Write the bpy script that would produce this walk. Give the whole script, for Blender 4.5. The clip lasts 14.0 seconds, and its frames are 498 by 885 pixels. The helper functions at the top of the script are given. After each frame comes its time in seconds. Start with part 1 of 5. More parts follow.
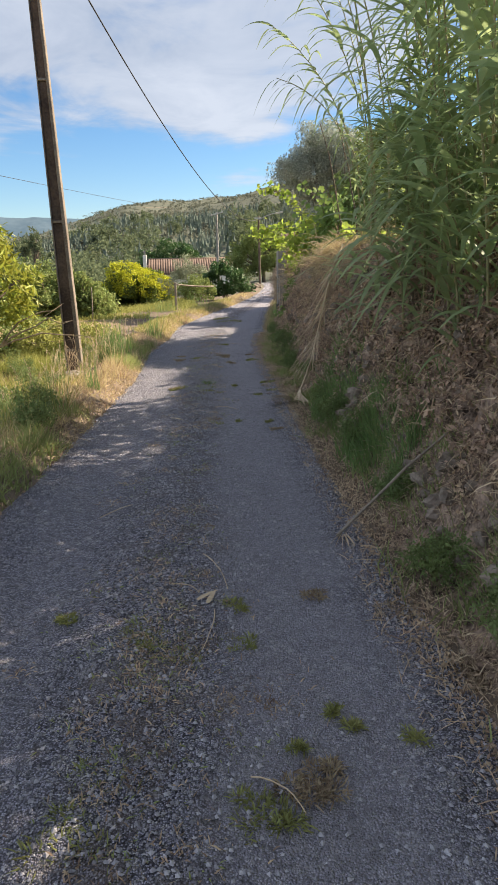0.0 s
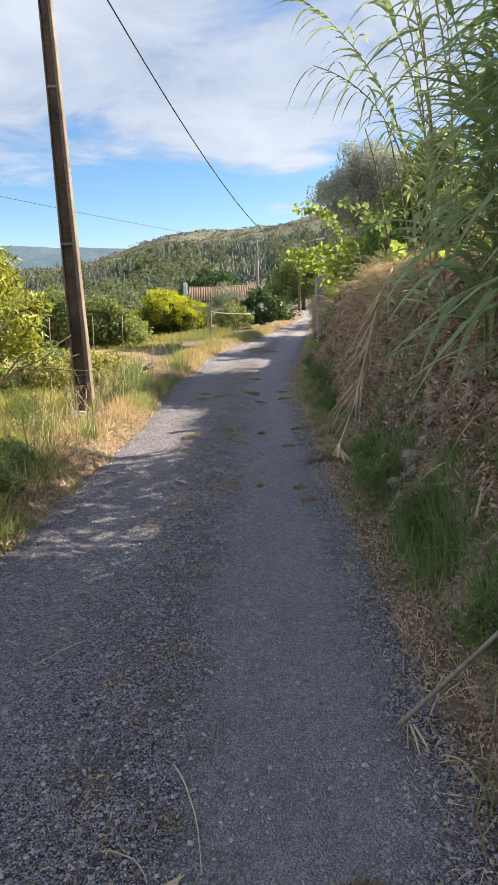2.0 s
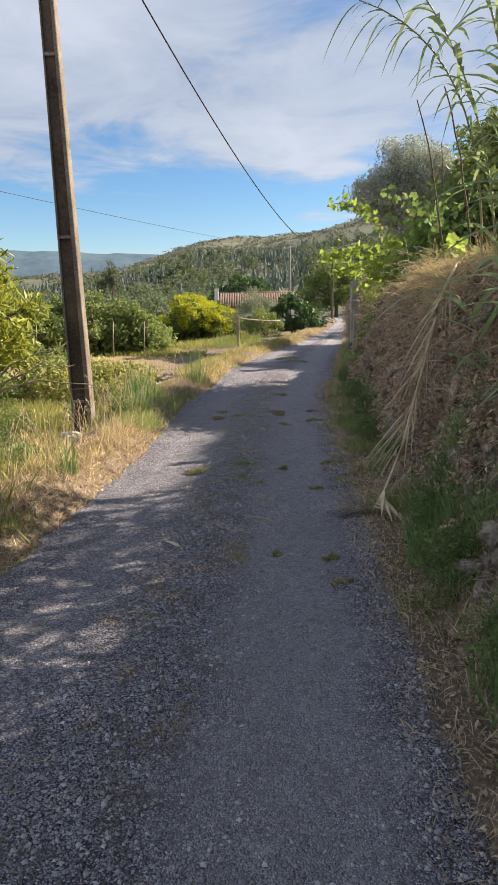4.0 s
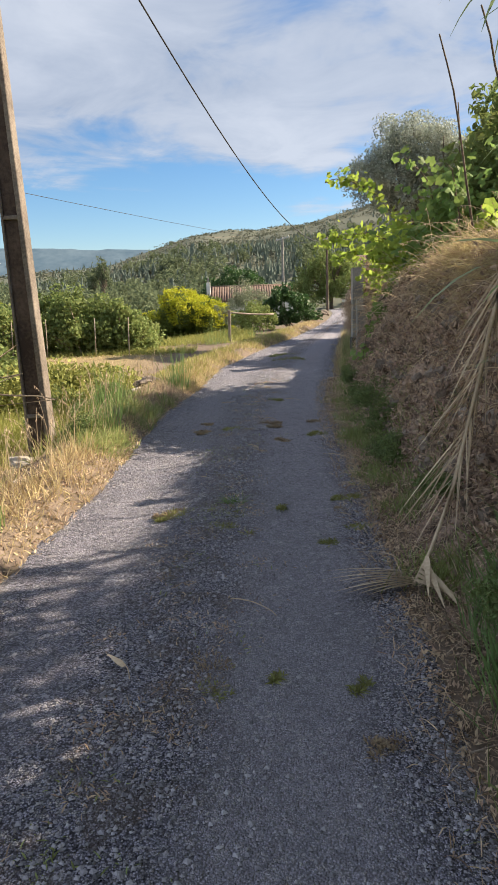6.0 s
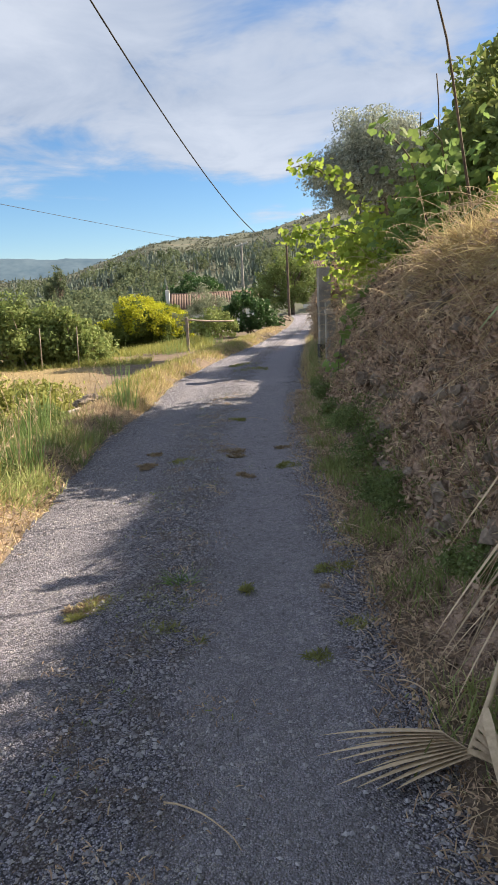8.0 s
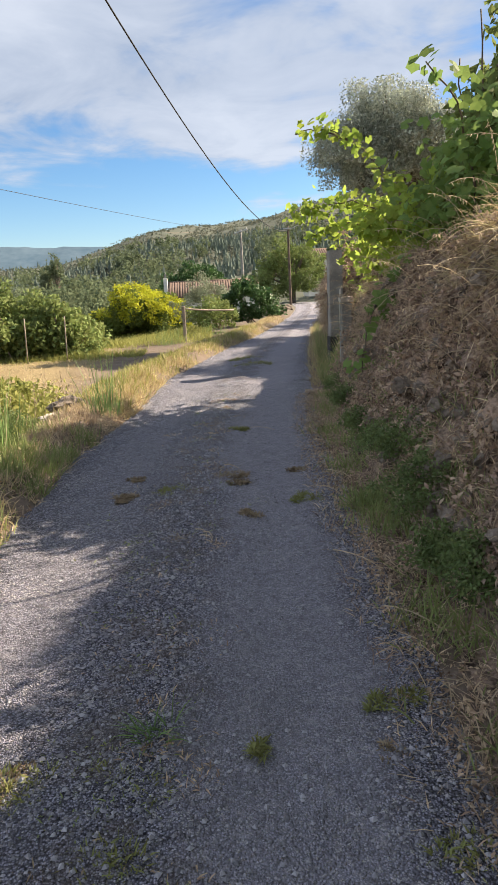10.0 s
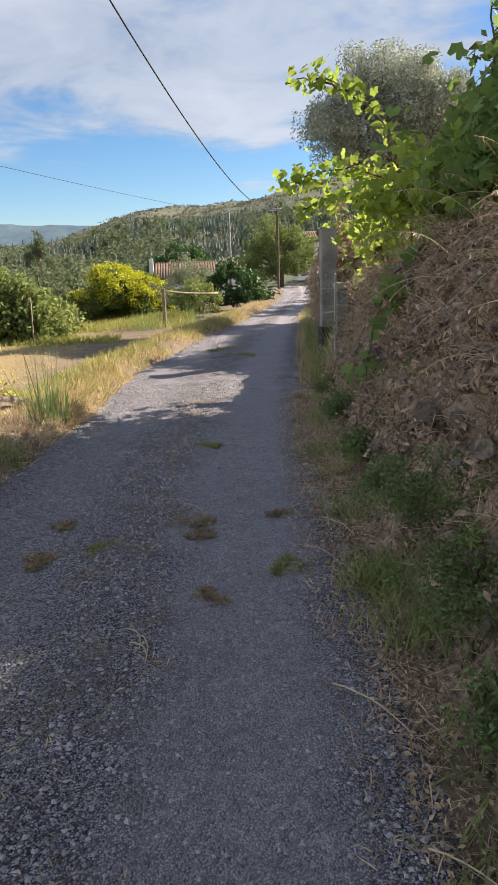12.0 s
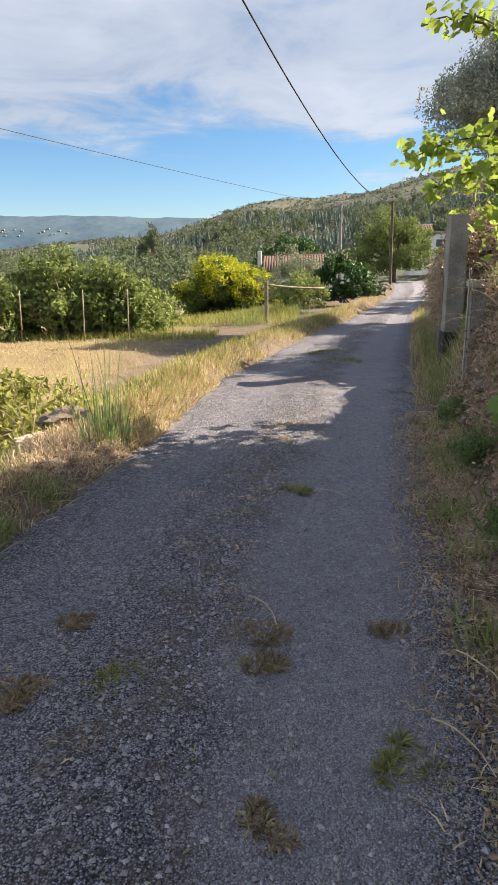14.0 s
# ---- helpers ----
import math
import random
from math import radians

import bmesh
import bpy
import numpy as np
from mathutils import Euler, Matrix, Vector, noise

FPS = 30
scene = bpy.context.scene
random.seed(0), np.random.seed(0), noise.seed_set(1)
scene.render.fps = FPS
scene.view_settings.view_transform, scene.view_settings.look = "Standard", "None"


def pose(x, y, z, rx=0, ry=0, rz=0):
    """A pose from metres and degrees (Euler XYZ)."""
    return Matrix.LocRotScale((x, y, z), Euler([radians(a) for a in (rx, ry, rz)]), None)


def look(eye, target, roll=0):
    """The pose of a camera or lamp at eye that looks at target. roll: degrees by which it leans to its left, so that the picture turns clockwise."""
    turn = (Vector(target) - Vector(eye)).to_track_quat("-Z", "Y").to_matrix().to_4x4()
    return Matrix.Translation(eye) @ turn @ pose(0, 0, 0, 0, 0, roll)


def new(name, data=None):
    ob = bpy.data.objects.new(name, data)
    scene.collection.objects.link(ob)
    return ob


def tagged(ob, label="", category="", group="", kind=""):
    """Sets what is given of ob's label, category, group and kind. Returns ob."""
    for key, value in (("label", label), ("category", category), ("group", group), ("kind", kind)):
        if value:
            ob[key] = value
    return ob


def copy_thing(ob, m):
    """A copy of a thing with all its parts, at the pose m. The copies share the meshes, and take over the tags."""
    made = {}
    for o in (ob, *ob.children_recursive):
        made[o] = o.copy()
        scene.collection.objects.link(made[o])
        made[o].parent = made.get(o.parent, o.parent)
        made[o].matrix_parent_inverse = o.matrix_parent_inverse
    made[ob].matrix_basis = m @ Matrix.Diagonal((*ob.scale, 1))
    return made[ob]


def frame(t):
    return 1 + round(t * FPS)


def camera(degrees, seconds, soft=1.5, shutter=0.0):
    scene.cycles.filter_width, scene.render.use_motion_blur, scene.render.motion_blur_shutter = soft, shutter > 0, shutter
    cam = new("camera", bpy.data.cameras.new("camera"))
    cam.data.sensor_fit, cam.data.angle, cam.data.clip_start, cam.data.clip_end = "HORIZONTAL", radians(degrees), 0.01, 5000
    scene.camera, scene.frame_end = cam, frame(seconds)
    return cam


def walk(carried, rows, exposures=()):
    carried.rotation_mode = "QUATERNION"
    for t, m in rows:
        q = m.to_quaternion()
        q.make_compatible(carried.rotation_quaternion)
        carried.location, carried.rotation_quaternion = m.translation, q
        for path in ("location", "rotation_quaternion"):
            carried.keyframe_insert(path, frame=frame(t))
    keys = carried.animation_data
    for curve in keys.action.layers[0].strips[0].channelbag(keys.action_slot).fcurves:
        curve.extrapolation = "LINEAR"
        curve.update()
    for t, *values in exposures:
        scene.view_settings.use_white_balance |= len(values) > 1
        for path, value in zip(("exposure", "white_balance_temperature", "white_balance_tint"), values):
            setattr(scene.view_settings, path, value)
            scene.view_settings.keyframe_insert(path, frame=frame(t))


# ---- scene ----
cam = camera(42.0, 14.0)
PATH = [
    (0, (-0.314, -2.022, 1.624), (-0.119, -0.103, 1.095), -1.0),
    (0.5, (-0.229, -1.633, 1.607), (0.053, 0.282, 1.106), -3.0),
    (1, (-0.165, -1.253, 1.61), (0.153, 0.66, 1.121), -1.3),
    (1.5, (-0.127, -0.875, 1.614), (0.189, 1.043, 1.144), -1.2),
    (2, (-0.032, -0.511, 1.599), (0.045, 1.436, 1.15), -1.2),
    (2.5, (-0.014, -0.129, 1.581), (0.051, 1.819, 1.135), -0.9),
    (3, (0.069, 0.246, 1.573), (0.055, 2.198, 1.135), -0.8),
    (3.5, (0.126, 0.611, 1.54), (0.026, 2.562, 1.112), -0.6),
    (3.7, (0.124, 0.75, 1.551), (0.102, 2.703, 1.123), -0.3),
    (5.8, (0.177, 2.299, 1.53), (0.171, 4.249, 1.086), -1.3),
    (6, (0.188, 2.45, 1.508), (0.186, 4.399, 1.061), -1.7),
    (6.5, (0.209, 2.788, 1.512), (0.271, 4.738, 1.07), -4.9),
    (7, (0.278, 3.137, 1.492), (0.32, 5.09, 1.063), -2.2),
    (7.5, (0.274, 3.464, 1.475), (0.369, 5.415, 1.046), -1.8),
    (7.7, (0.275, 3.598, 1.466), (0.388, 5.548, 1.036), -2.5),
    (9.8, (0.33, 4.995, 1.426), (0.42, 6.94, 0.971), -2.8),
    (10, (0.318, 5.122, 1.427), (0.425, 7.065, 0.963), -2.7),
    (10.5, (0.338, 5.457, 1.414), (0.455, 7.395, 0.93), -2.3),
    (11, (0.403, 5.788, 1.426), (0.502, 7.725, 0.939), -2.2),
    (11.5, (0.431, 6.124, 1.413), (0.581, 8.054, 0.912), -2.0),
    (12, (0.514, 6.462, 1.413), (0.661, 8.389, 0.899), -1.6),
    (12.5, (0.536, 6.791, 1.393), (0.674, 8.713, 0.856), -1.5),
    (13, (0.591, 7.112, 1.391), (0.678, 9.035, 0.85), -0.5),
    (13.5, (0.63, 7.449, 1.384), (0.464, 9.369, 0.847), -0.3),
    (14, (0.608, 7.761, 1.402), (0.449, 9.684, 0.875), -0.8),
]
walk(cam, [(t, look(eye, target, roll)) for t, eye, target, roll in PATH], exposures=((0, 1.62, 6050, 10), (0.6, 1.84, 6050, 10), (1.6, 1.80, 6050, 10), (2.5, 1.68, 6030, 10), (3.5, 1.52, 6000, 10), (6, 1.50, 5980, 10), (9.8, 1.62, 6000, 10), (11, 1.54, 5980, 10), (12.3, 1.53, 5970, 10), (13.2, 1.60, 6000, 10), (14, 1.60, 6000, 10)))

# ---- sky, sun ----
SUN_WAY = Vector((1.0, 0.36, 0.75)).normalized()      # towards the sun
world = bpy.data.worlds.new("sky")
world.use_nodes = True
scene.world = world
wt = world.node_tree
sky = wt.nodes.new("ShaderNodeTexSky")
sky.sky_type, sky.sun_disc = "NISHITA", False
sky.sun_elevation = math.asin(SUN_WAY.z)
sky.sun_rotation = math.atan2(SUN_WAY.x, SUN_WAY.y)
sky.altitude, sky.air_density, sky.dust_density, sky.ozone_density = 300, 1.0, 0.35, 2.2
SKY_STRENGTH, SUN_STRENGTH, CLOUD = 0.067, 5.0, 4.15


def wn(kind, **inputs):
    n = wt.nodes.new(kind)
    for k, v in inputs.items():
        n.inputs[k].default_value = v
    return n


def wmath(op, a, b=None):
    n = wt.nodes.new("ShaderNodeMath")
    n.operation = op
    for i, v in enumerate((a, b)):
        if v is None:
            continue
        if isinstance(v, (int, float)):
            n.inputs[i].default_value = v
        else:
            wt.links.new(v, n.inputs[i])
    return n.outputs[0]


# clouds lie on a flat layer: the direction is divided by its height
way = wt.nodes.new("ShaderNodeTexCoord")
split = wt.nodes.new("ShaderNodeSeparateXYZ")
wt.links.new(way.outputs["Generated"], split.inputs[0])
up = wmath("ADD", wmath("MAXIMUM", split.outputs[2], 0.0), 0.10)
flat = wt.nodes.new("ShaderNodeCombineXYZ")
wt.links.new(wmath("DIVIDE", split.outputs[0], up), flat.inputs[0])
wt.links.new(wmath("DIVIDE", split.outputs[1], up), flat.inputs[1])
place = wt.nodes.new("ShaderNodeMapping")
place.inputs["Location"].default_value = (3.1, 1.35, 0)
place.inputs["Rotation"].default_value = (0, 0, radians(14))
place.inputs["Scale"].default_value = (0.42, 0.40, 1)
wt.links.new(flat.outputs[0], place.inputs[0])
puff = wn("ShaderNodeTexNoise", Scale=1.25, Detail=7.0, Roughness=0.55, Distortion=0.35)
wisp = wn("ShaderNodeTexNoise", Scale=5.0, Detail=5.0, Roughness=0.6, Distortion=0.6)
wt.links.new(place.outputs[0], puff.inputs["Vector"])
wt.links.new(place.outputs[0], wisp.inputs["Vector"])
high = wt.nodes.new("ShaderNodeMapRange")
high.inputs["From Min"].default_value, high.inputs["From Max"].default_value = 0.08, 0.27
high.inputs["To Min"].default_value, high.inputs["To Max"].default_value = -0.17, 0.13
wt.links.new(split.outputs[2], high.inputs[0])
amount = wmath("ADD", wmath("ADD", puff.outputs[0], wmath("MULTIPLY", wmath("SUBTRACT", wisp.outputs[0], 0.5), 0.26)), high.outputs[0])
# cloud above the view, added so that more sky light fills the shade
overhead = wt.nodes.new("ShaderNodeMapRange")
overhead.inputs["From Min"].default_value, overhead.inputs["From Max"].default_value = 0.42, 0.75
overhead.inputs["To Max"].default_value = 0.24
wt.links.new(split.outputs[2], overhead.inputs[0])
amount = wmath("ADD", amount, overhead.outputs[0])
west = wt.nodes.new("ShaderNodeMapRange")
west.inputs["From Min"].default_value, west.inputs["From Max"].default_value = 0.05, -0.40
west.inputs["To Max"].default_value = 0.12
wt.links.new(split.outputs[0], west.inputs[0])
amount = wmath("ADD", amount, west.outputs[0])
cover = wt.nodes.new("ShaderNodeMapRange")
cover.interpolation_type = "SMOOTHSTEP"
cover.inputs["From Min"].default_value, cover.inputs["From Max"].default_value = 0.46, 0.61
cover.inputs["To Max"].default_value = 0.92
wt.links.new(amount, cover.inputs[0])
cloud = wt.nodes.new("ShaderNodeMixRGB")
cloud.inputs[1].default_value = (0.55 * CLOUD, 0.61 * CLOUD, 0.72 * CLOUD, 1)
cloud.inputs[2].default_value = (0.92 * CLOUD, 0.935 * CLOUD, 0.98 * CLOUD, 1)
shade = wt.nodes.new("ShaderNodeMapRange")
shade.inputs["From Min"].default_value, shade.inputs["From Max"].default_value = 0.36, 0.62
wt.links.new(wmath("ADD", wmath("MULTIPLY", puff.outputs[0], 0.55), wmath("MULTIPLY", wisp.outputs[0], 0.45)), shade.inputs[0])
wt.links.new(shade.outputs[0], cloud.inputs[0])
blend = wt.nodes.new("ShaderNodeMixRGB")
wt.links.new(cover.outputs[0], blend.inputs[0])
deep = wt.nodes.new("ShaderNodeHueSaturation")
deep.inputs["Saturation"].default_value = 1.2
deep.inputs["Value"].default_value = 0.72
wt.links.new(sky.outputs[0], deep.inputs["Color"])
wt.links.new(deep.outputs[0], blend.inputs[1])
wt.links.new(cloud.outputs[0], blend.inputs[2])
background = wt.nodes["Background"]
background.inputs[1].default_value = SKY_STRENGTH
wt.links.new(blend.outputs[0], background.inputs[0])

sun = new("sun", bpy.data.lights.new("sun", "SUN"))
sun.data.energy, sun.data.angle, sun.data.color = SUN_STRENGTH, radians(0.55), (1.0, 0.80, 0.55)
sun.matrix_world = look(tuple(SUN_WAY * 60), (0, 0, 0))

# ---- materials ----


def material(name, dark, light, scale=4.0, fine=40.0, rough=0.8, bump=0.3, bump_scale=60.0, island=0.0, through_light=0.0,
             metal=0.0, dist=0.01, random_hue=0.0, spec=0.3):
    """Two-scale mottled surface. island: how much each loose piece differs; through_light: share of translucency, for leaves."""
    m = bpy.data.materials.new(name)
    m.use_nodes = True
    nt = m.node_tree
    bsdf = nt.nodes["Principled BSDF"]
    bsdf.inputs["Roughness"].default_value, bsdf.inputs["Metallic"].default_value = rough, metal
    bsdf.inputs["Specular IOR Level"].default_value = spec
    geo = nt.nodes.new("ShaderNodeNewGeometry")
    a, b = nt.nodes.new("ShaderNodeTexNoise"), nt.nodes.new("ShaderNodeTexNoise")
    for n, s in ((a, scale), (b, fine)):
        n.inputs["Scale"].default_value, n.inputs["Detail"].default_value = s, 4
        nt.links.new(geo.outputs["Position"], n.inputs["Vector"])

    def calc(op, x, y):
        n = nt.nodes.new("ShaderNodeMath")
        n.operation = op
        for i, v in enumerate((x, y)):
            if isinstance(v, (int, float)):
                n.inputs[i].default_value = v
            else:
                nt.links.new(v, n.inputs[i])
        return n.outputs[0]

    f = calc("ADD", calc("MULTIPLY", calc("SUBTRACT", a.outputs[0], 0.5), 2.2), calc("MULTIPLY", calc("SUBTRACT", b.outputs[0], 0.5), 1.5))
    f = calc("ADD", f, 0.5)
    if island:
        f = calc("ADD", calc("MULTIPLY", f, 1 - island), calc("MULTIPLY", geo.outputs["Random Per Island"], island))
    clamp = nt.nodes.new("ShaderNodeClamp")
    nt.links.new(f, clamp.inputs[0])
    mix = nt.nodes.new("ShaderNodeMixRGB")
    mix.inputs[1].default_value, mix.inputs[2].default_value = (*dark, 1), (*light, 1)
    nt.links.new(clamp.outputs[0], mix.inputs[0])
    colour = mix.outputs[0]
    if random_hue:
        hsv = nt.nodes.new("ShaderNodeHueSaturation")
        nt.links.new(calc("ADD", 0.5 - random_hue / 2, calc("MULTIPLY", geo.outputs["Random Per Island"], random_hue)), hsv.inputs["Hue"])
        nt.links.new(colour, hsv.inputs["Color"])
        colour = hsv.outputs[0]
    nt.links.new(colour, bsdf.inputs["Base Color"])
    if bump:
        c = nt.nodes.new("ShaderNodeTexNoise")
        c.inputs["Scale"].default_value, c.inputs["Detail"].default_value = bump_scale, 5
        nt.links.new(geo.outputs["Position"], c.inputs["Vector"])
        bm = nt.nodes.new("ShaderNodeBump")
        bm.inputs["Strength"].default_value, bm.inputs["Distance"].default_value = bump, dist
        nt.links.new(c.outputs[0], bm.inputs["Height"])
        nt.links.new(bm.outputs[0], bsdf.inputs["Normal"])
    if through_light:
        tr = nt.nodes.new("ShaderNodeBsdfTranslucent")
        nt.links.new(colour, tr.inputs["Color"])
        ms = nt.nodes.new("ShaderNodeMixShader")
        ms.inputs[0].default_value = through_light
        nt.links.new(bsdf.outputs[0], ms.inputs[1])
        nt.links.new(tr.outputs[0], ms.inputs[2])
        nt.links.new(ms.outputs[0], nt.nodes["Material Output"].inputs["Surface"])
    return m


def leafy(name, dark, light, share=0.35, rough=0.5, hue=0.03, scale=1.2, spec=0.35):
    return material(name, dark, light, scale=scale, fine=9, rough=rough, bump=0, island=0.55, through_light=share, random_hue=hue, spec=spec)


CANE_LEAF = leafy("cane_leaf", (0.17, 0.25, 0.11), (0.48, 0.57, 0.29), 0.5, 0.42)
CANE_STEM = material("cane_stem", (0.20, 0.20, 0.09), (0.38, 0.34, 0.19), 3, 30, 0.5, 0.1)
DRY_CANE = material("dry_cane", (0.34, 0.26, 0.17), (0.68, 0.55, 0.39), 5, 60, 0.65, 0.2, 120, island=0.35)
STRAW = leafy("straw", (0.16, 0.115, 0.08), (0.86, 0.69, 0.49), 0.22, 0.75, 0.02, 2.5, 0.15)
LITTER = leafy("litter", (0.07, 0.05, 0.037), (0.80, 0.61, 0.44), 0.2, 0.85, 0.03, 3, 0.1)
DEAD_LEAF = material("dead_creeper", (0.05, 0.036, 0.028), (0.74, 0.55, 0.42), 8, 30, 0.85, 0.0, island=0.35, through_light=0.15, random_hue=0.02, spec=0.1)
GOLD_GRASS = leafy("gold_grass", (0.24, 0.18, 0.09), (0.74, 0.62, 0.36), 0.35, 0.65, 0.03, 1.0, 0.2)
GREEN_GRASS = leafy("green_grass", (0.12, 0.17, 0.055), (0.44, 0.47, 0.19), 0.35, 0.55, 0.05, 1.5, 0.25)
YELLOW_GREEN = leafy("yellow_green_grass", (0.10, 0.14, 0.03), (0.50, 0.47, 0.15), 0.4, 0.6, 0.04, 0.8, 0.2)
DRY_WEED = leafy("dry_weed", (0.12, 0.09, 0.062), (0.50, 0.40, 0.28), 0.25, 0.8, 0.03, 6, 0.1)
LANE_WEED = leafy("lane_weed", (0.11, 0.13, 0.042), (0.42, 0.41, 0.16), 0.3, 0.6, 0.05, 6, 0.2)
RUSH = leafy("rush_green", (0.10, 0.18, 0.06), (0.26, 0.36, 0.12), 0.3, 0.5, 0.03, 3)
# one vine leaf in a lit and a shaded copy, light painted into both
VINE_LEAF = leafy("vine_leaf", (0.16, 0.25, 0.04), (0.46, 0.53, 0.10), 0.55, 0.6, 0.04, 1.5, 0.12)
VINE_SHADED = leafy("shaded_vine_leaf", (0.085, 0.16, 0.04), (0.30, 0.40, 0.12), 0.45, 0.6, 0.04, 1.5, 0.12)
WEED_LEAF = leafy("weed_leaf", (0.06, 0.10, 0.035), (0.28, 0.34, 0.12), 0.35, 0.6, 0.05, 4)
OLIVE_LEAF = leafy("olive_leaf", (0.085, 0.11, 0.08), (0.66, 0.70, 0.60), 0.2, 0.6, 0.03, 0.9, 0.2)
YELLOW_BLOOM = leafy("yellow_bloom", (0.28, 0.32, 0.02), (0.66, 0.64, 0.035), 0.35, 0.6, 0.03, 1.1)
DARK_LEAF = leafy("dark_leaf", (0.03, 0.065, 0.02), (0.09, 0.17, 0.05), 0.25, 0.45, 0.03, 1.0)
MID_LEAF = leafy("mid_leaf", (0.075, 0.115, 0.035), (0.33, 0.38, 0.13), 0.35, 0.65, 0.05, 0.5, 0.15)
GREY_LEAF = leafy("grey_leaf", (0.15, 0.18, 0.11), (0.34, 0.37, 0.25), 0.25, 0.55, 0.03, 0.9)
PEACH_LEAF = leafy("peach_leaf", (0.13, 0.195, 0.03), (0.43, 0.42, 0.07), 0.45, 0.45, 0.06, 1.2)
BROOM_LEAF = leafy("broom_leaf", (0.07, 0.11, 0.02), (0.20, 0.24, 0.05), 0.3, 0.6, 0.03, 1.0)
WOODS = leafy("woods", (0.08, 0.11, 0.065), (0.22, 0.25, 0.145), 0.35, 0.9, 0.05, 0.05, 0.02)
SCRUB = leafy("scrub", (0.09, 0.105, 0.085), (0.165, 0.168, 0.13), 0.4, 0.9, 0.03, 0.02, 0.02)
# paler and bluer than needles are: haze put into the conifer colour
HAZY_PINES = leafy("hazy_pines", (0.14, 0.18, 0.16), (0.24, 0.28, 0.235), 0.45, 0.9, 0.03, 0.012, 0.02)
BARK = material("bark", (0.08, 0.06, 0.045), (0.22, 0.18, 0.14), 6, 50, 0.9, 0.8, 40)
TWIG = material("twig", (0.16, 0.12, 0.09), (0.34, 0.28, 0.21), 8, 60, 0.85, 0.4, 90)
STONE = material("stone", (0.065, 0.052, 0.043), (0.32, 0.262, 0.215), 7, 45, 0.95, 0.9, 35, island=0.25, dist=0.02)
PALE_STONE = material("pale_stone", (0.34, 0.30, 0.26), (0.55, 0.50, 0.44), 6, 50, 0.9, 0.6, 40, dist=0.015)
GRAVEL = material("gravel", (0.10, 0.098, 0.11), (0.50, 0.49, 0.54), 6, 90, 0.85, 0.3, 150, island=0.7, dist=0.004)
CONCRETE = material("concrete", (0.17, 0.16, 0.15), (0.36, 0.345, 0.32), 3, 45, 0.9, 0.5, 60)
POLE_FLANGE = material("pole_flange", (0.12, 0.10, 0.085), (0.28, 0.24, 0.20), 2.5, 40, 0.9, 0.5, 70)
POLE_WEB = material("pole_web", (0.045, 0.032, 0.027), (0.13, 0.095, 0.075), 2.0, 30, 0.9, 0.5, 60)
DARK_WOOD = material("dark_wood", (0.06, 0.045, 0.035), (0.17, 0.13, 0.10), 3, 50, 0.85, 0.6, 50)
GREY_WOOD = material("grey_wood", (0.17, 0.14, 0.11), (0.34, 0.29, 0.24), 5, 60, 0.85, 0.6, 60)
METAL = material("galvanised", (0.33, 0.33, 0.33), (0.55, 0.55, 0.54), 6, 60, 0.45, 0.1, metal=0.8)
CABLE = material("cable", (0.02, 0.02, 0.022), (0.045, 0.045, 0.05), 5, 50, 0.6, 0.0)
TILE = material("roof_tile", (0.09, 0.062, 0.048), (0.21, 0.15, 0.12), 1.2, 12, 0.9, 0.4, 20, island=0.5, dist=0.02)
WALL_PAINT = material("whitewash", (0.55, 0.52, 0.47), (0.78, 0.76, 0.71), 1.5, 14, 0.9, 0.3, 30)
WINDOW_DARK = material("window_dark", (0.03, 0.035, 0.04), (0.07, 0.08, 0.09), 2, 20, 0.15, 0.0, spec=0.6)
STAIN = material("dark_stain", (0.035, 0.033, 0.032), (0.11, 0.10, 0.095), 6, 50, 0.9, 0.4, 60)
FLOWER = leafy("flower", (0.75, 0.42, 0.01), (0.85, 0.55, 0.02), 0.3)
# the blue of the far ridge is distance haze put into the colour
RIDGE = material("haze_blue_ridge", (0.055, 0.10, 0.15), (0.10, 0.15, 0.20), 0.006, 0.03, 1.0, 0.0)


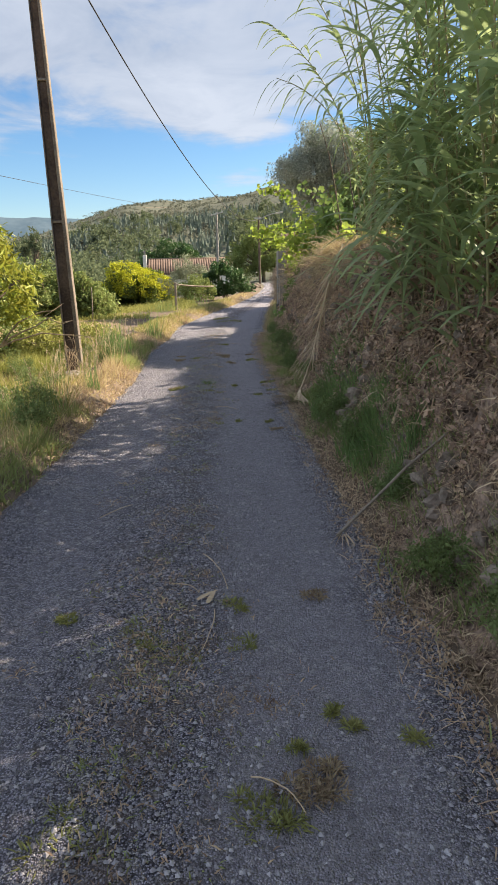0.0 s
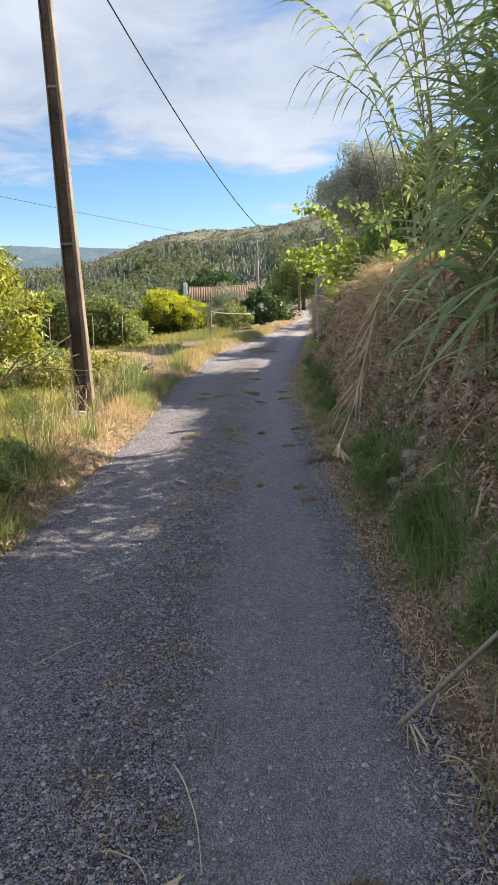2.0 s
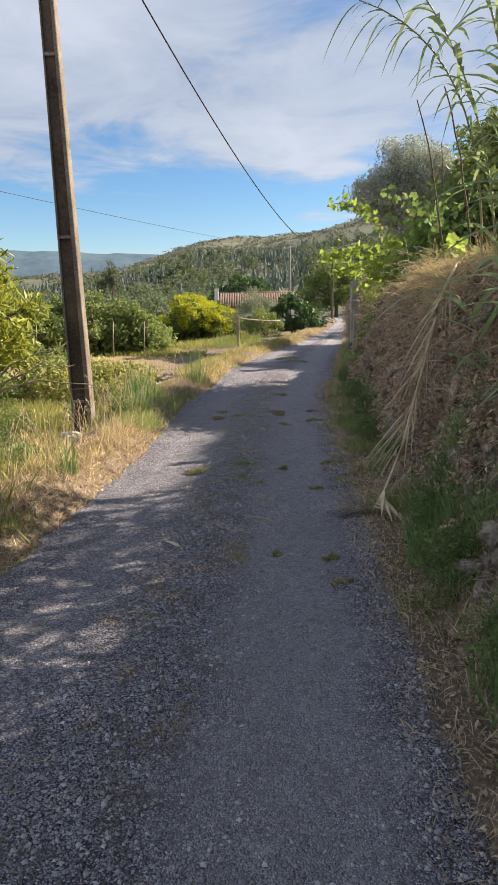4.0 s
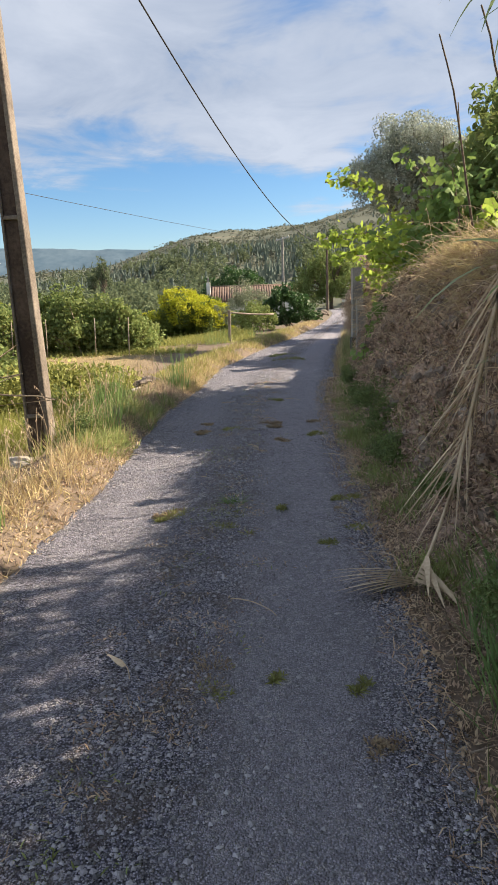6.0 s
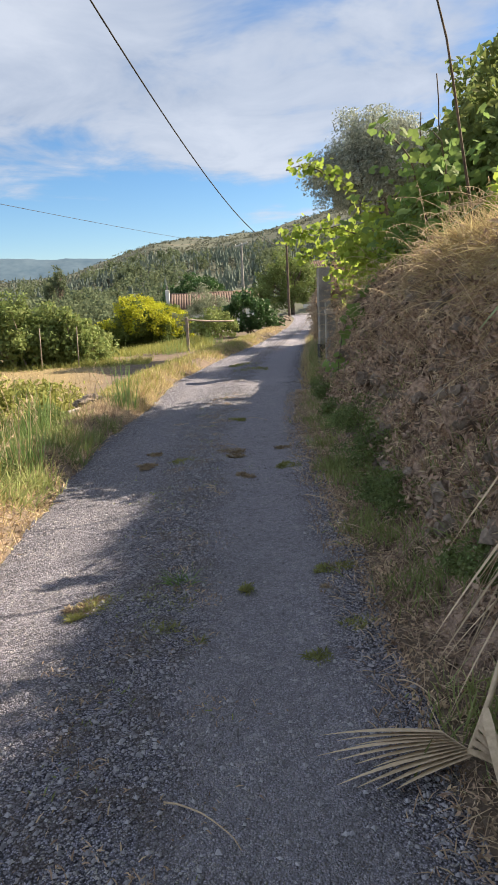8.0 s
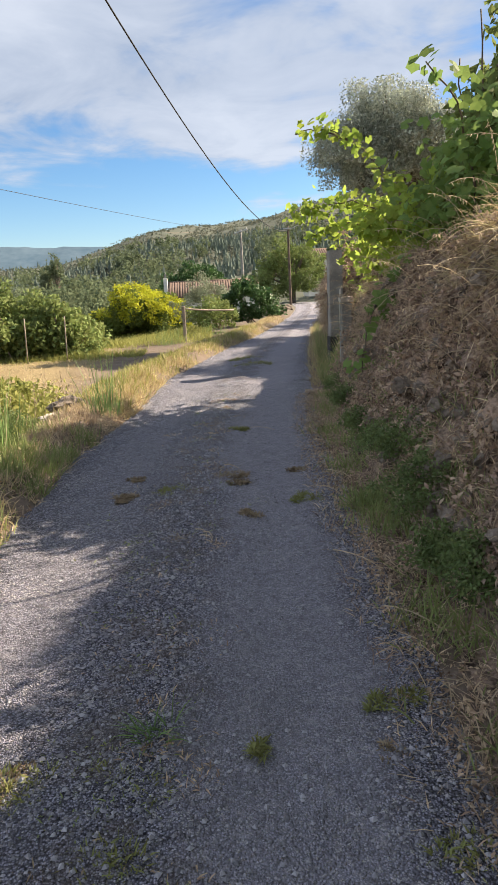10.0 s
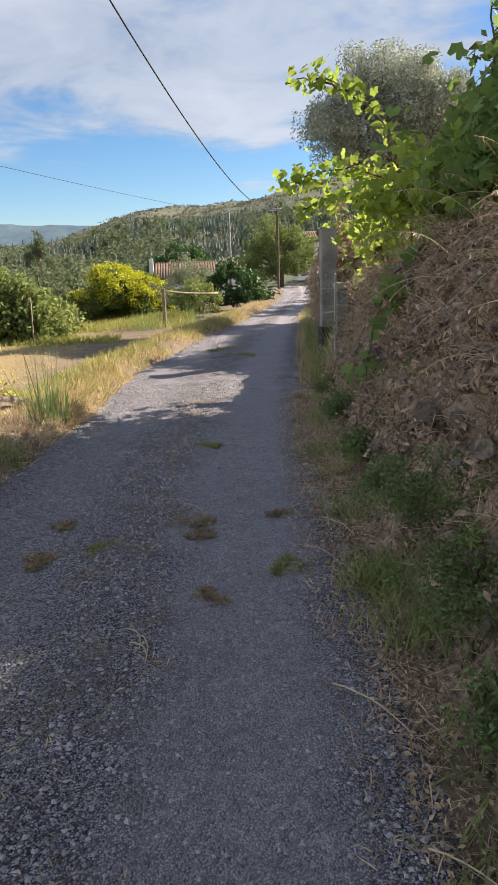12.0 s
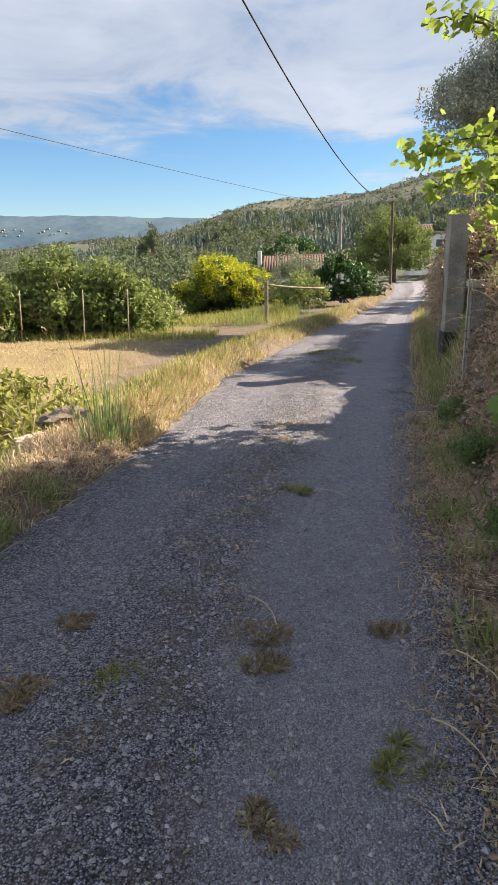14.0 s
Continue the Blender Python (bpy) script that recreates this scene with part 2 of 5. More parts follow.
def road_material():
    """Worn chip-sealed tarmac: bluish-grey chippings, dusty wheel tracks and a dirt-filled middle. The UV holds the place across and along."""
    m = bpy.data.materials.new("worn_tarmac")
    m.use_nodes = True
    nt = m.node_tree
    bsdf = nt.nodes["Principled BSDF"]
    bsdf.inputs["Roughness"].default_value = 0.82
    bsdf.inputs["Specular IOR Level"].default_value = 0.3
    geo = nt.nodes.new("ShaderNodeNewGeometry")
    uv = nt.nodes.new("ShaderNodeUVMap")
    sep = nt.nodes.new("ShaderNodeSeparateXYZ")
    nt.links.new(uv.outputs[0], sep.inputs[0])

    def noise_at(s, detail=4.0, rough=0.55):
        n = nt.nodes.new("ShaderNodeTexNoise")
        n.inputs["Scale"].default_value, n.inputs["Detail"].default_value, n.inputs["Roughness"].default_value = s, detail, rough
        nt.links.new(geo.outputs["Position"], n.inputs["Vector"])
        return n.outputs[0]

    def calc(op, x, y=None):
        n = nt.nodes.new("ShaderNodeMath")
        n.operation = op
        for i, v in enumerate((x, y)):
            if v is None:
                continue
            if isinstance(v, (int, float)):
                n.inputs[i].default_value = v
            else:
                nt.links.new(v, n.inputs[i])
        return n.outputs[0]

    def step(x, a, b):
        n = nt.nodes.new("ShaderNodeMapRange")
        n.interpolation_type = "SMOOTHSTEP"
        n.inputs[1].default_value, n.inputs[2].default_value = a, b
        nt.links.new(x, n.inputs[0])
        return n.outputs[0]

    def mix(fac, x, y):
        n = nt.nodes.new("ShaderNodeMixRGB")
        for i, v in enumerate((fac, x, y)):
            if isinstance(v, tuple):
                n.inputs[i].default_value = (*v, 1)
            elif isinstance(v, (int, float)):
                n.inputs[i].default_value = v
            else:
                nt.links.new(v, n.inputs[i])
        return n.outputs[0]

    chips = nt.nodes.new("ShaderNodeTexVoronoi")
    chips.inputs["Scale"].default_value = 150
    nt.links.new(geo.outputs["Position"], chips.inputs["Vector"])
    big = nt.nodes.new("ShaderNodeTexVoronoi")
    big.inputs["Scale"].default_value = 98
    nt.links.new(geo.outputs["Position"], big.inputs["Vector"])
    grey = nt.nodes.new("ShaderNodeSeparateXYZ")
    nt.links.new(chips.outputs["Color"], grey.inputs[0])
    grey2 = nt.nodes.new("ShaderNodeSeparateXYZ")
    nt.links.new(big.outputs["Color"], grey2.inputs[0])
    chip = mix(grey.outputs[0], (0.012, 0.012, 0.020), (0.56, 0.55, 0.68))
    chip = mix(calc("MULTIPLY", calc("GREATER_THAN", grey2.outputs[0], 0.84), calc("ADD", 0.35, calc("MULTIPLY", step(noise_at(3.0), 0.42, 0.62), 0.65))), chip, (0.62, 0.60, 0.61))
    chip = mix(calc("MULTIPLY", step(chips.outputs["Distance"], 0.38, 0.66), 0.75), chip, (0.025, 0.025, 0.034))
    chip = mix(calc("MULTIPLY", step(noise_at(20.0, 5.0, 0.7), 0.50, 0.68), 0.55), chip, (0.035, 0.034, 0.04))
    chip = mix(calc("MULTIPLY", step(noise_at(11.0, 6.0, 0.7), 0.56, 0.70), 0.5), chip, (0.46, 0.44, 0.45))
    across = calc("ADD", sep.outputs[0], calc("MULTIPLY", calc("SUBTRACT", noise_at(1.3), 0.5), 0.22))
    # dusty wheel track, middle strip and edges
    track = calc("SUBTRACT", 1.0, step(calc("ABSOLUTE", calc("SUBTRACT", across, 0.74)), 0.08, 0.21))
    track2 = calc("SUBTRACT", 1.0, step(calc("ABSOLUTE", calc("SUBTRACT", across, 0.24)), 0.04, 0.16))
    dust = mix(noise_at(22.0, 6.0), (0.23, 0.222, 0.26), (0.58, 0.555, 0.63))
    col = mix(calc("MULTIPLY", calc("ADD", track, calc("MULTIPLY", track2, 0.35)), 0.48), chip, dust)
    middle = calc("SUBTRACT", 1.0, step(calc("ABSOLUTE", calc("SUBTRACT", across, 0.50)), 0.04, 0.17))
    soil = mix(noise_at(60.0, 6.0, 0.7), (0.07, 0.055, 0.048), (0.20, 0.16, 0.135))
    patchy = step(noise_at(4.5, 6.0, 0.65), 0.46, 0.60)
    col = mix(calc("MULTIPLY", calc("MULTIPLY", middle, patchy), 0.5), col, soil)
    edge = step(calc("ABSOLUTE", calc("SUBTRACT", across, 0.5)), 0.43, 0.53)
    pale = mix(grey.outputs[1], (0.16, 0.145, 0.14), (0.60, 0.565, 0.54))
    col = mix(calc("MULTIPLY", edge, 0.75), col, mix(step(noise_at(5.0), 0.45, 0.6), pale, soil))
    col = mix(calc("MULTIPLY", step(noise_at(1.1, 5.0, 0.6), 0.5, 0.75), 0.3), col, (0.16, 0.155, 0.165))
    nt.links.new(col, bsdf.inputs["Base Color"])
    h = calc("ADD", calc("MULTIPLY", chips.outputs["Distance"], -0.8), calc("MULTIPLY", noise_at(14.0, 6.0), 1.2))
    h = calc("ADD", h, calc("MULTIPLY", big.outputs["Distance"], -0.5))
    bump = nt.nodes.new("ShaderNodeBump")
    bump.inputs["Strength"].default_value, bump.inputs["Distance"].default_value = 1.0, 0.02
    nt.links.new(h, bump.inputs["Height"])
    nt.links.new(bump.outputs[0], bsdf.inputs["Normal"])
    return m


def ground_material():
    """Brown earth beside the lane, a dry mown field, and scrub with bare patches on the hill, told apart by place."""
    m = bpy.data.materials.new("earth_field_and_scrub")
    m.use_nodes = True
    nt = m.node_tree
    bsdf = nt.nodes["Principled BSDF"]
    bsdf.inputs["Roughness"].default_value = 0.95
    bsdf.inputs["Specular IOR Level"].default_value = 0.1
    geo = nt.nodes.new("ShaderNodeNewGeometry")
    sep = nt.nodes.new("ShaderNodeSeparateXYZ")
    nt.links.new(geo.outputs["Position"], sep.inputs[0])

    def noise_at(s, detail=5.0):
        n = nt.nodes.new("ShaderNodeTexNoise")
        n.inputs["Scale"].default_value, n.inputs["Detail"].default_value = s, detail
        nt.links.new(geo.outputs["Position"], n.inputs["Vector"])
        return n.outputs[0]

    def ramp(x, a, b):
        n = nt.nodes.new("ShaderNodeMapRange")
        n.inputs[1].default_value, n.inputs[2].default_value = a, b
        nt.links.new(x, n.inputs[0])
        return n.outputs[0]

    def mix(fac, x, y):
        n = nt.nodes.new("ShaderNodeMixRGB")
        for i, v in enumerate((fac, x, y)):
            if isinstance(v, tuple):
                n.inputs[i].default_value = (*v, 1)
            else:
                nt.links.new(v, n.inputs[i])
        return n.outputs[0]

    earth = mix(noise_at(30), (0.07, 0.055, 0.045), (0.29, 0.23, 0.185))
    earth = mix(ramp(noise_at(5), 0.45, 0.6), earth, (0.135, 0.105, 0.08))
    field = mix(noise_at(7), (0.20, 0.155, 0.085), (0.34, 0.27, 0.155))
    left = ramp(sep.outputs[0], -2.0, -3.2)
    near = mix(left, earth, field)
    scrub = mix(noise_at(0.035, 8), (0.085, 0.10, 0.08), (0.145, 0.148, 0.115))
    bare = ramp(noise_at(0.03, 6), 0.64, 0.76)
    scrub = mix(bare, scrub, (0.25, 0.21, 0.16))
    far = ramp(sep.outputs[1], 34.0, 60.0)
    nt.links.new(mix(far, near, scrub), bsdf.inputs["Base Color"])
    bump = nt.nodes.new("ShaderNodeBump")
    bump.inputs["Strength"].default_value, bump.inputs["Distance"].default_value = 0.7, 0.03
    nt.links.new(noise_at(25, 7), bump.inputs["Height"])
    nt.links.new(bump.outputs[0], bsdf.inputs["Normal"])
    return m


ROAD, GROUND = road_material(), ground_material()
BANK_EARTH = material("bank_earth", (0.04, 0.029, 0.023), (0.46, 0.34, 0.265), 7, 45, 0.95, 1.0, 16, dist=0.06, spec=0.1)

# ---- mesh helpers ----
rng = np.random.default_rng(7)


def mesh_of(name, verts, faces, mat, smooth=False):
    """A mesh from an array of points and an array of faces, all of one corner count."""
    verts, faces = np.asarray(verts, dtype=np.float32).reshape(-1, 3), np.asarray(faces, dtype=np.int32)
    n, k = faces.shape
    me = bpy.data.meshes.new(name)
    me.vertices.add(len(verts))
    me.vertices.foreach_set("co", verts.ravel())
    me.loops.add(n * k)
    me.loops.foreach_set("vertex_index", faces.ravel())
    me.polygons.add(n)
    me.polygons.foreach_set("loop_start", np.arange(0, n * k, k, dtype=np.int32))
    me.polygons.foreach_set("use_smooth", np.full(n, smooth, dtype=bool))
    me.update(calc_edges=True)
    me.materials.append(mat)
    return me


def place_mesh(name, me, parent=None, label=""):
    ob = new(name, me)
    if parent is not None:
        ob.parent = parent
    return tagged(ob, label=label)


def part(name, bm, mat, parent=None, label=""):
    me = bpy.data.meshes.new(name)
    bm.to_mesh(me)
    bm.free()
    me.materials.append(mat)
    return place_mesh(name, me, parent, label)


def thing(name, label, category, at=(0, 0, 0), group="", kind=""):
    ob = new(name)
    ob.location = at
    ob.empty_display_size = 0.1
    return tagged(ob, label, category, group, kind)


def unit(v):
    v = np.asarray(v, dtype=float)
    return v / np.maximum(np.linalg.norm(v, axis=-1, keepdims=True), 1e-9)


def ribbons(base, way, length, width, droop=0.3, segs=3, tip=0.08, fold=None):
    """Blades: strips that start at base, run along way and sink by droop. Returns points and quads."""
    base, way = np.asarray(base, float), unit(way)
    n = len(base)
    length, width, droop = (np.broadcast_to(np.asarray(q, float), n) for q in (length, width, droop))
    t = np.linspace(0, 1, segs + 1)
    side = unit(np.cross(way, unit(rng.normal(size=(n, 3)) + (0, 0, 0.3)))) if fold is None else unit(np.cross(way, fold))
    mid = base[:, None] + way[:, None] * (length[:, None] * t)[..., None]
    mid[..., 2] -= (length * droop)[:, None] * t ** 2
    w = width[:, None] * np.maximum(np.minimum(1, 0.55 + 1.8 * t) * (1 - t ** 2.2), tip) / 2
    pts = np.stack([mid - side[:, None] * w[..., None], mid + side[:, None] * w[..., None]], axis=2)
    i = (np.arange(n) * (segs + 1) * 2)[:, None] + np.arange(segs) * 2
    quads = np.stack([i, i + 1, i + 3, i + 2], axis=-1).reshape(-1, 4)
    return pts.reshape(-1, 3), quads


def join(chunks):
    pts, faces, at = [], [], 0
    for p, f in chunks:
        pts.append(p)
        faces.append(f + at)
        at += len(p)
    return np.concatenate(pts), np.concatenate(faces)


def leaves(centre, size, aspect=0.45, updir=(0, 0, 0.6), spread=1.0):
    """Pointed leaf blades, two quads each with a fold along the middle, at random turns."""
    n = len(centre)
    size = np.broadcast_to(np.asarray(size, float), n)
    way = unit(rng.normal(size=(n, 3)) * spread + (0, 0, -0.25))
    nor = unit(rng.normal(size=(n, 3)) + updir)
    side = unit(np.cross(way, nor))
    nor = np.cross(side, way)
    s, w = size[:, None], size[:, None] * aspect / 2
    a = centre - way * s * 0.5
    e = centre + way * s * 0.5
    up = nor * w * 0.35
    l1, r1 = centre - way * s * 0.08 - side * w + up, centre - way * s * 0.08 + side * w + up
    pts = np.stack([a, l1, e, r1], axis=1).reshape(-1, 3)
    i = (np.arange(n) * 4)[:, None]
    return pts, np.concatenate([i, i + 1, i + 2, i + 3], axis=1)


def tube(path, radii, sides=8):
    """A round limb along a path. Returns points and quads, with its ends closed to a point."""
    path, radii = np.asarray(path, float), np.broadcast_to(np.asarray(radii, float), len(path))
    tan = unit(np.gradient(path, axis=0))
    ref = np.where(np.abs(tan[:, 2:3]) > 0.9, (1.0, 0, 0), (0, 0, 1.0))
    u = unit(np.cross(tan, ref))
    v = np.cross(tan, u)
    ang = np.linspace(0, 2 * np.pi, sides, endpoint=False)
    ring = path[:, None] + (u[:, None] * np.cos(ang)[:, None] + v[:, None] * np.sin(ang)[:, None]) * radii[:, None, None]
    k = len(path)
    pts = np.concatenate([ring.reshape(-1, 3), np.repeat(path[:1], 1, 0), path[-1:]])
    q = []
    for i in range(k - 1):
        for j in range(sides):
            q.append((i * sides + j, i * sides + (j + 1) % sides, (i + 1) * sides + (j + 1) % sides, (i + 1) * sides + j))
    for j in range(0, sides, 2):
        q.append((k * sides, (j + 2) % sides, j + 1, j))
        q.append((k * sides + 1, (k - 1) * sides + j, (k - 1) * sides + j + 1, (k - 1) * sides + (j + 2) % sides))
    return pts, np.array(q)


def curve_between(a, b, lift=(0, 0, 0), n=8, wobble=0.0):
    a, b, lift = np.array(a, float), np.array(b, float), np.array(lift, float)
    t = np.linspace(0, 1, n)[:, None]
    p = a + (b - a) * t + lift * 4 * t * (1 - t)
    if wobble:
        p[1:-1] += rng.normal(size=(n - 2, 3)) * wobble
    return p


def boxes_bm(size, bevel=0.01, segments=1):
    bm = bmesh.new()
    bmesh.ops.create_cube(bm, size=1)
    bmesh.ops.scale(bm, vec=size, verts=bm.verts)
    if bevel:
        bmesh.ops.bevel(bm, geom=bm.edges[:], offset=bevel, segments=segments, affect="EDGES")
    return bm


def moved(bm, at, rz=0, rx=0, ry=0):
    bmesh.ops.transform(bm, matrix=pose(*at, rx, ry, rz), verts=bm.verts)
    return bm


def rock_mesh(name, seed, mat, flat=0.7, detail=2):
    bm = bmesh.new()
    bmesh.ops.create_icosphere(bm, subdivisions=detail, radius=1)
    for v in bm.verts:
        d = v.co.normalized()
        r = 0.8 + 0.5 * noise.noise(d * 1.3 + Vector((seed * 7.1, 0, 0))) + 0.18 * noise.noise(d * 3.7 + Vector((0, seed * 3.3, 0)))
        r += 0.22 * round(noise.noise(d * 2.2 + Vector((0, 0, seed * 5.1))) * 2.5) / 2.5
        v.co = Vector((d.x * r, d.y * r * 0.85, d.z * r * flat))
    me = bpy.data.meshes.new(name)
    bm.to_mesh(me)
    bm.free()
    me.materials.append(mat)
    return me

# ---- lie of the land ----
YS = np.array([-8, 0, 2.2, 3.5, 5.2, 7.5, 10.8, 13, 16, 21.7, 24, 29.7, 37, 48, 62])
XL = np.array([-1.8, -1.68, -1.58, -1.43, -1.24, -1.0, -0.92, -0.6, -0.36, 0.92, 1.6, 2.93, 4.4, 6.2, 7.6])
YR = np.array([-8, -0.2, 1.1, 2.1, 3.7, 6.7, 9.3, 11.4, 14.4, 18.8, 26.2, 36, 44, 62])
XR = np.array([0.68, 0.70, 0.76, 0.76, 0.80, 1.0, 1.18, 1.34, 1.72, 2.36, 3.6, 5.7, 7.3, 10.2])
YF = np.array([-8, 0.4, 2.4, 5.3, 7.0, 9.5, 11.6, 14.4, 18.8, 26, 44, 62])
XF = np.array([0.96, 1.0, 1.14, 1.26, 1.36, 1.48, 1.64, 2.06, 2.9, 4.3, 8.2, 11.4])
YH = np.array([-8, 8.5, 10.5, 12, 13.9, 14.3, 16.3, 17, 22, 30, 62])
HB = np.array([1.75, 1.75, 1.62, 1.42, 1.25, 1.25, 1.3, 0.95, 0.6, 0.5, 0.3])


def road_left(y):
    return np.interp(y, YS, XL)


def road_right(y):
    return np.interp(y, YR, XR)


def bank_foot(y):
    return np.interp(y, YF, XF)


def smooth(t):
    t = np.clip(t, 0, 1)
    return t * t * (3 - 2 * t)


def wave(x, y, s, k=0.0):
    """A cheap smooth unevenness between -1 and 1."""
    return (np.sin(x * s * 1.7 + y * s * 0.9 + k) + np.sin(x * s * -0.8 + y * s * 2.1 + 2 * k + 1.3) + np.sin(x * s * 3.1 - y * s * 1.3 + 0.7 + k)) / 3


def bank_height(x, y):
    d = x - bank_foot(y)
    h = np.interp(y, YH, HB)
    z = h * smooth((d + 0.08) / (0.36 + 0.30 * h)) ** 0.85 + np.clip(d - 0.9, 0, 25) * 0.06
    return z + np.where(d > 0, 1, 0) * smooth(d / 0.3) * (0.07 * wave(x, y, 2.3) + 0.04 * wave(x, y, 6.1, 2))


def hill_height(x, y):
    r, az = np.hypot(x, y), np.arctan2(x, np.maximum(y, 1e-3))
    e = np.interp(az, [-1.2, -0.46, -0.2, -0.13, -0.074, 0.02, 0.09, 0.196, 0.5, 1.3], [0.012, 0.020, 0.045, 0.068, 0.085, 0.088, 0.098, 0.121, 0.16, 0.15])
    crest = e * 900
    rise = np.clip((r - 130) / 770, 0, 1)
    fall = np.clip((r - 900) / 700, 0, 1)
    h = -7 + (crest + 7) * rise ** 0.85 - fall * (crest + 20)
    return h + (5.0 * wave(x, y, 0.012) + 2.0 * wave(x, y, 0.05, 1)) * smooth((r - 150) / 300)


def land(x, y):
    """The height of the ground at x, y."""
    x, y = np.asarray(x, float), np.asarray(y, float)
    e = road_left(y) - x
    # the low ridge near y 19.6 is shaped in to imitate a shadow streak
    left = 0.13 * smooth(e / 0.35) * (1 - smooth((e - 0.7) / 0.9)) - 0.30 * smooth((e - 0.45) / 1.0) + 0.20 * np.exp(-((y - 19.6 - 0.1 * (x + 5)) / 0.30) ** 2) * smooth((e - 2.0) / 1.0) * smooth((7.2 - e) / 1.0) + 0.03 * wave(x, y, 3.0) * smooth(e / 0.4)
    left = left - 0.85 * smooth((e - 2.5) / 7) * smooth((y - 22) / 18) - 6.5 * smooth((e - 14) / 60)
    right = np.where(x > bank_foot(y) - 0.2, bank_height(x, y), 0.0)
    z = np.where(e > 0, left, right)
    r = np.hypot(x, y)
    far = smooth((r - 62) / 70)
    behind = y < 0
    hill = np.where(behind, z, hill_height(x, y))
    return z * (1 - far) + hill * far


def on_land(x, y, lift=0.0):
    return np.stack([x, y, land(x, y) + lift], axis=-1)


def spaced(lo, hi, fine, n):
    t = np.linspace(-1, 1, n)
    g = np.sinh(t * 9.5) / np.sinh(9.5)
    s = np.where(g < 0, -g * lo, g * hi) + t * fine
    return np.unique(s)


gx, gy = spaced(-2600, 2600, 5.0, 300), spaced(-120, 2600, 9.0, 360) + 9.0
GX, GY = np.meshgrid(gx, gy)
GZ = land(GX, GY)
inside = (GX > road_left(GY) - 0.02) & (GX < road_right(GY) + 0.05) & (GY < 62) & (GY > -9)
GZ = GZ - np.where(inside, 0.05, 0.0)
under = (GX > bank_foot(GY) + 0.02) & (GY < 24.5) & (GY > -9) & (GX < bank_foot(GY) + 6)
GZ = GZ - np.where(under, 0.16, 0.0)
rows, cols = GX.shape
gi = np.arange(rows * cols).reshape(rows, cols)
quads = np.stack([gi[:-1, :-1], gi[:-1, 1:], gi[1:, 1:], gi[1:, :-1]], axis=-1).reshape(-1, 4)
ground = tagged(new("ground", mesh_of("ground", np.stack([GX, GY, GZ], -1), quads, GROUND, True)),
                "brown earth verges, dry mown field and scrubby hillside", "ground", kind="structure")


def sheet(name, u, v, height, mat, uv=False):
    """A strip: u across from 0 to 1 and v along, in metres; height(u, v) gives points."""
    U, V = np.meshgrid(u, v)
    P = height(U, V)
    r, c = U.shape
    i = np.arange(r * c).reshape(r, c)
    q = np.stack([i[:-1, :-1], i[:-1, 1:], i[1:, 1:], i[1:, :-1]], axis=-1).reshape(-1, 4)
    me = mesh_of(name, P, q, mat, True)
    if uv:
        layer = me.uv_layers.new(name="UVMap")
        flatuv = np.stack([U.ravel()[q], V.ravel()[q]], -1).reshape(-1)
        layer.data.foreach_set("uv", flatuv.astype(np.float32))
    return new(name, me)


def road_points(u, v):
    lo, hi = road_left(v) - 0.10 + 0.05 * wave(v * 0, v, 5.0), road_right(v) + 0.10 + 0.05 * wave(v * 0, v, 4.0, 1)
    x = lo + (hi - lo) * u
    rut = -0.018 * np.exp(-((u - 0.74) / 0.10) ** 2) - 0.018 * np.exp(-((u - 0.24) / 0.10) ** 2) + 0.012 * np.exp(-((u - 0.5) / 0.12) ** 2)
    edge = -0.03 * smooth((np.abs(u - 0.5) - 0.46) / 0.04)
    z = rut + edge + 0.006 * wave(x, v, 7.0) + 0.003 * wave(x, v, 23.0, 2)
    return np.stack([x, v, z], -1)


road_v = np.concatenate([np.arange(-8, 16, 0.05), np.arange(16, 62, 0.3)])
road = tagged(sheet("road", np.linspace(0, 1, 61), road_v, road_points, ROAD, uv=True),
              "worn grey gravelly tarmac lane with a weedy middle", "road", kind="structure")


def on_bank(d, v):
    """The lumpy face of the bank: d metres in from its foot, v along it."""
    x = bank_foot(v) + d
    z = bank_height(x, v)
    lump = smooth((d - 0.05) / 0.25)
    x = x + lump * (0.09 * wave(z * 2, v, 3.7, 1) + 0.075 * wave(z * 3, v, 9.1, 2) + 0.05 * wave(z * 2, v, 19.0, 3))
    z = z + lump * 0.02 * wave(x * 2, v, 17.0, 4)
    return np.stack([x, v, z], -1)


def bank_points(u, v):
    p = on_bank(-0.16 + 6.0 * u ** 1.8, v)
    p[..., 2] += np.where(u < 0.001, -0.10, 0.014)
    return p


bank = tagged(sheet("bank", np.linspace(0, 1, 56), np.concatenate([np.arange(-8, 14.6, 0.07), np.arange(14.6, 25, 0.3)]), bank_points, BANK_EARTH),
              "steep brown earth bank with stones and dry litter", "bank", kind="structure")


def bank_surface(n, y0, y1, d0, d1):
    """Random places on the bank: y along it, d metres in from its foot."""
    y = rng.uniform(y0, y1, n)
    return on_bank(rng.uniform(d0, d1, n), y)


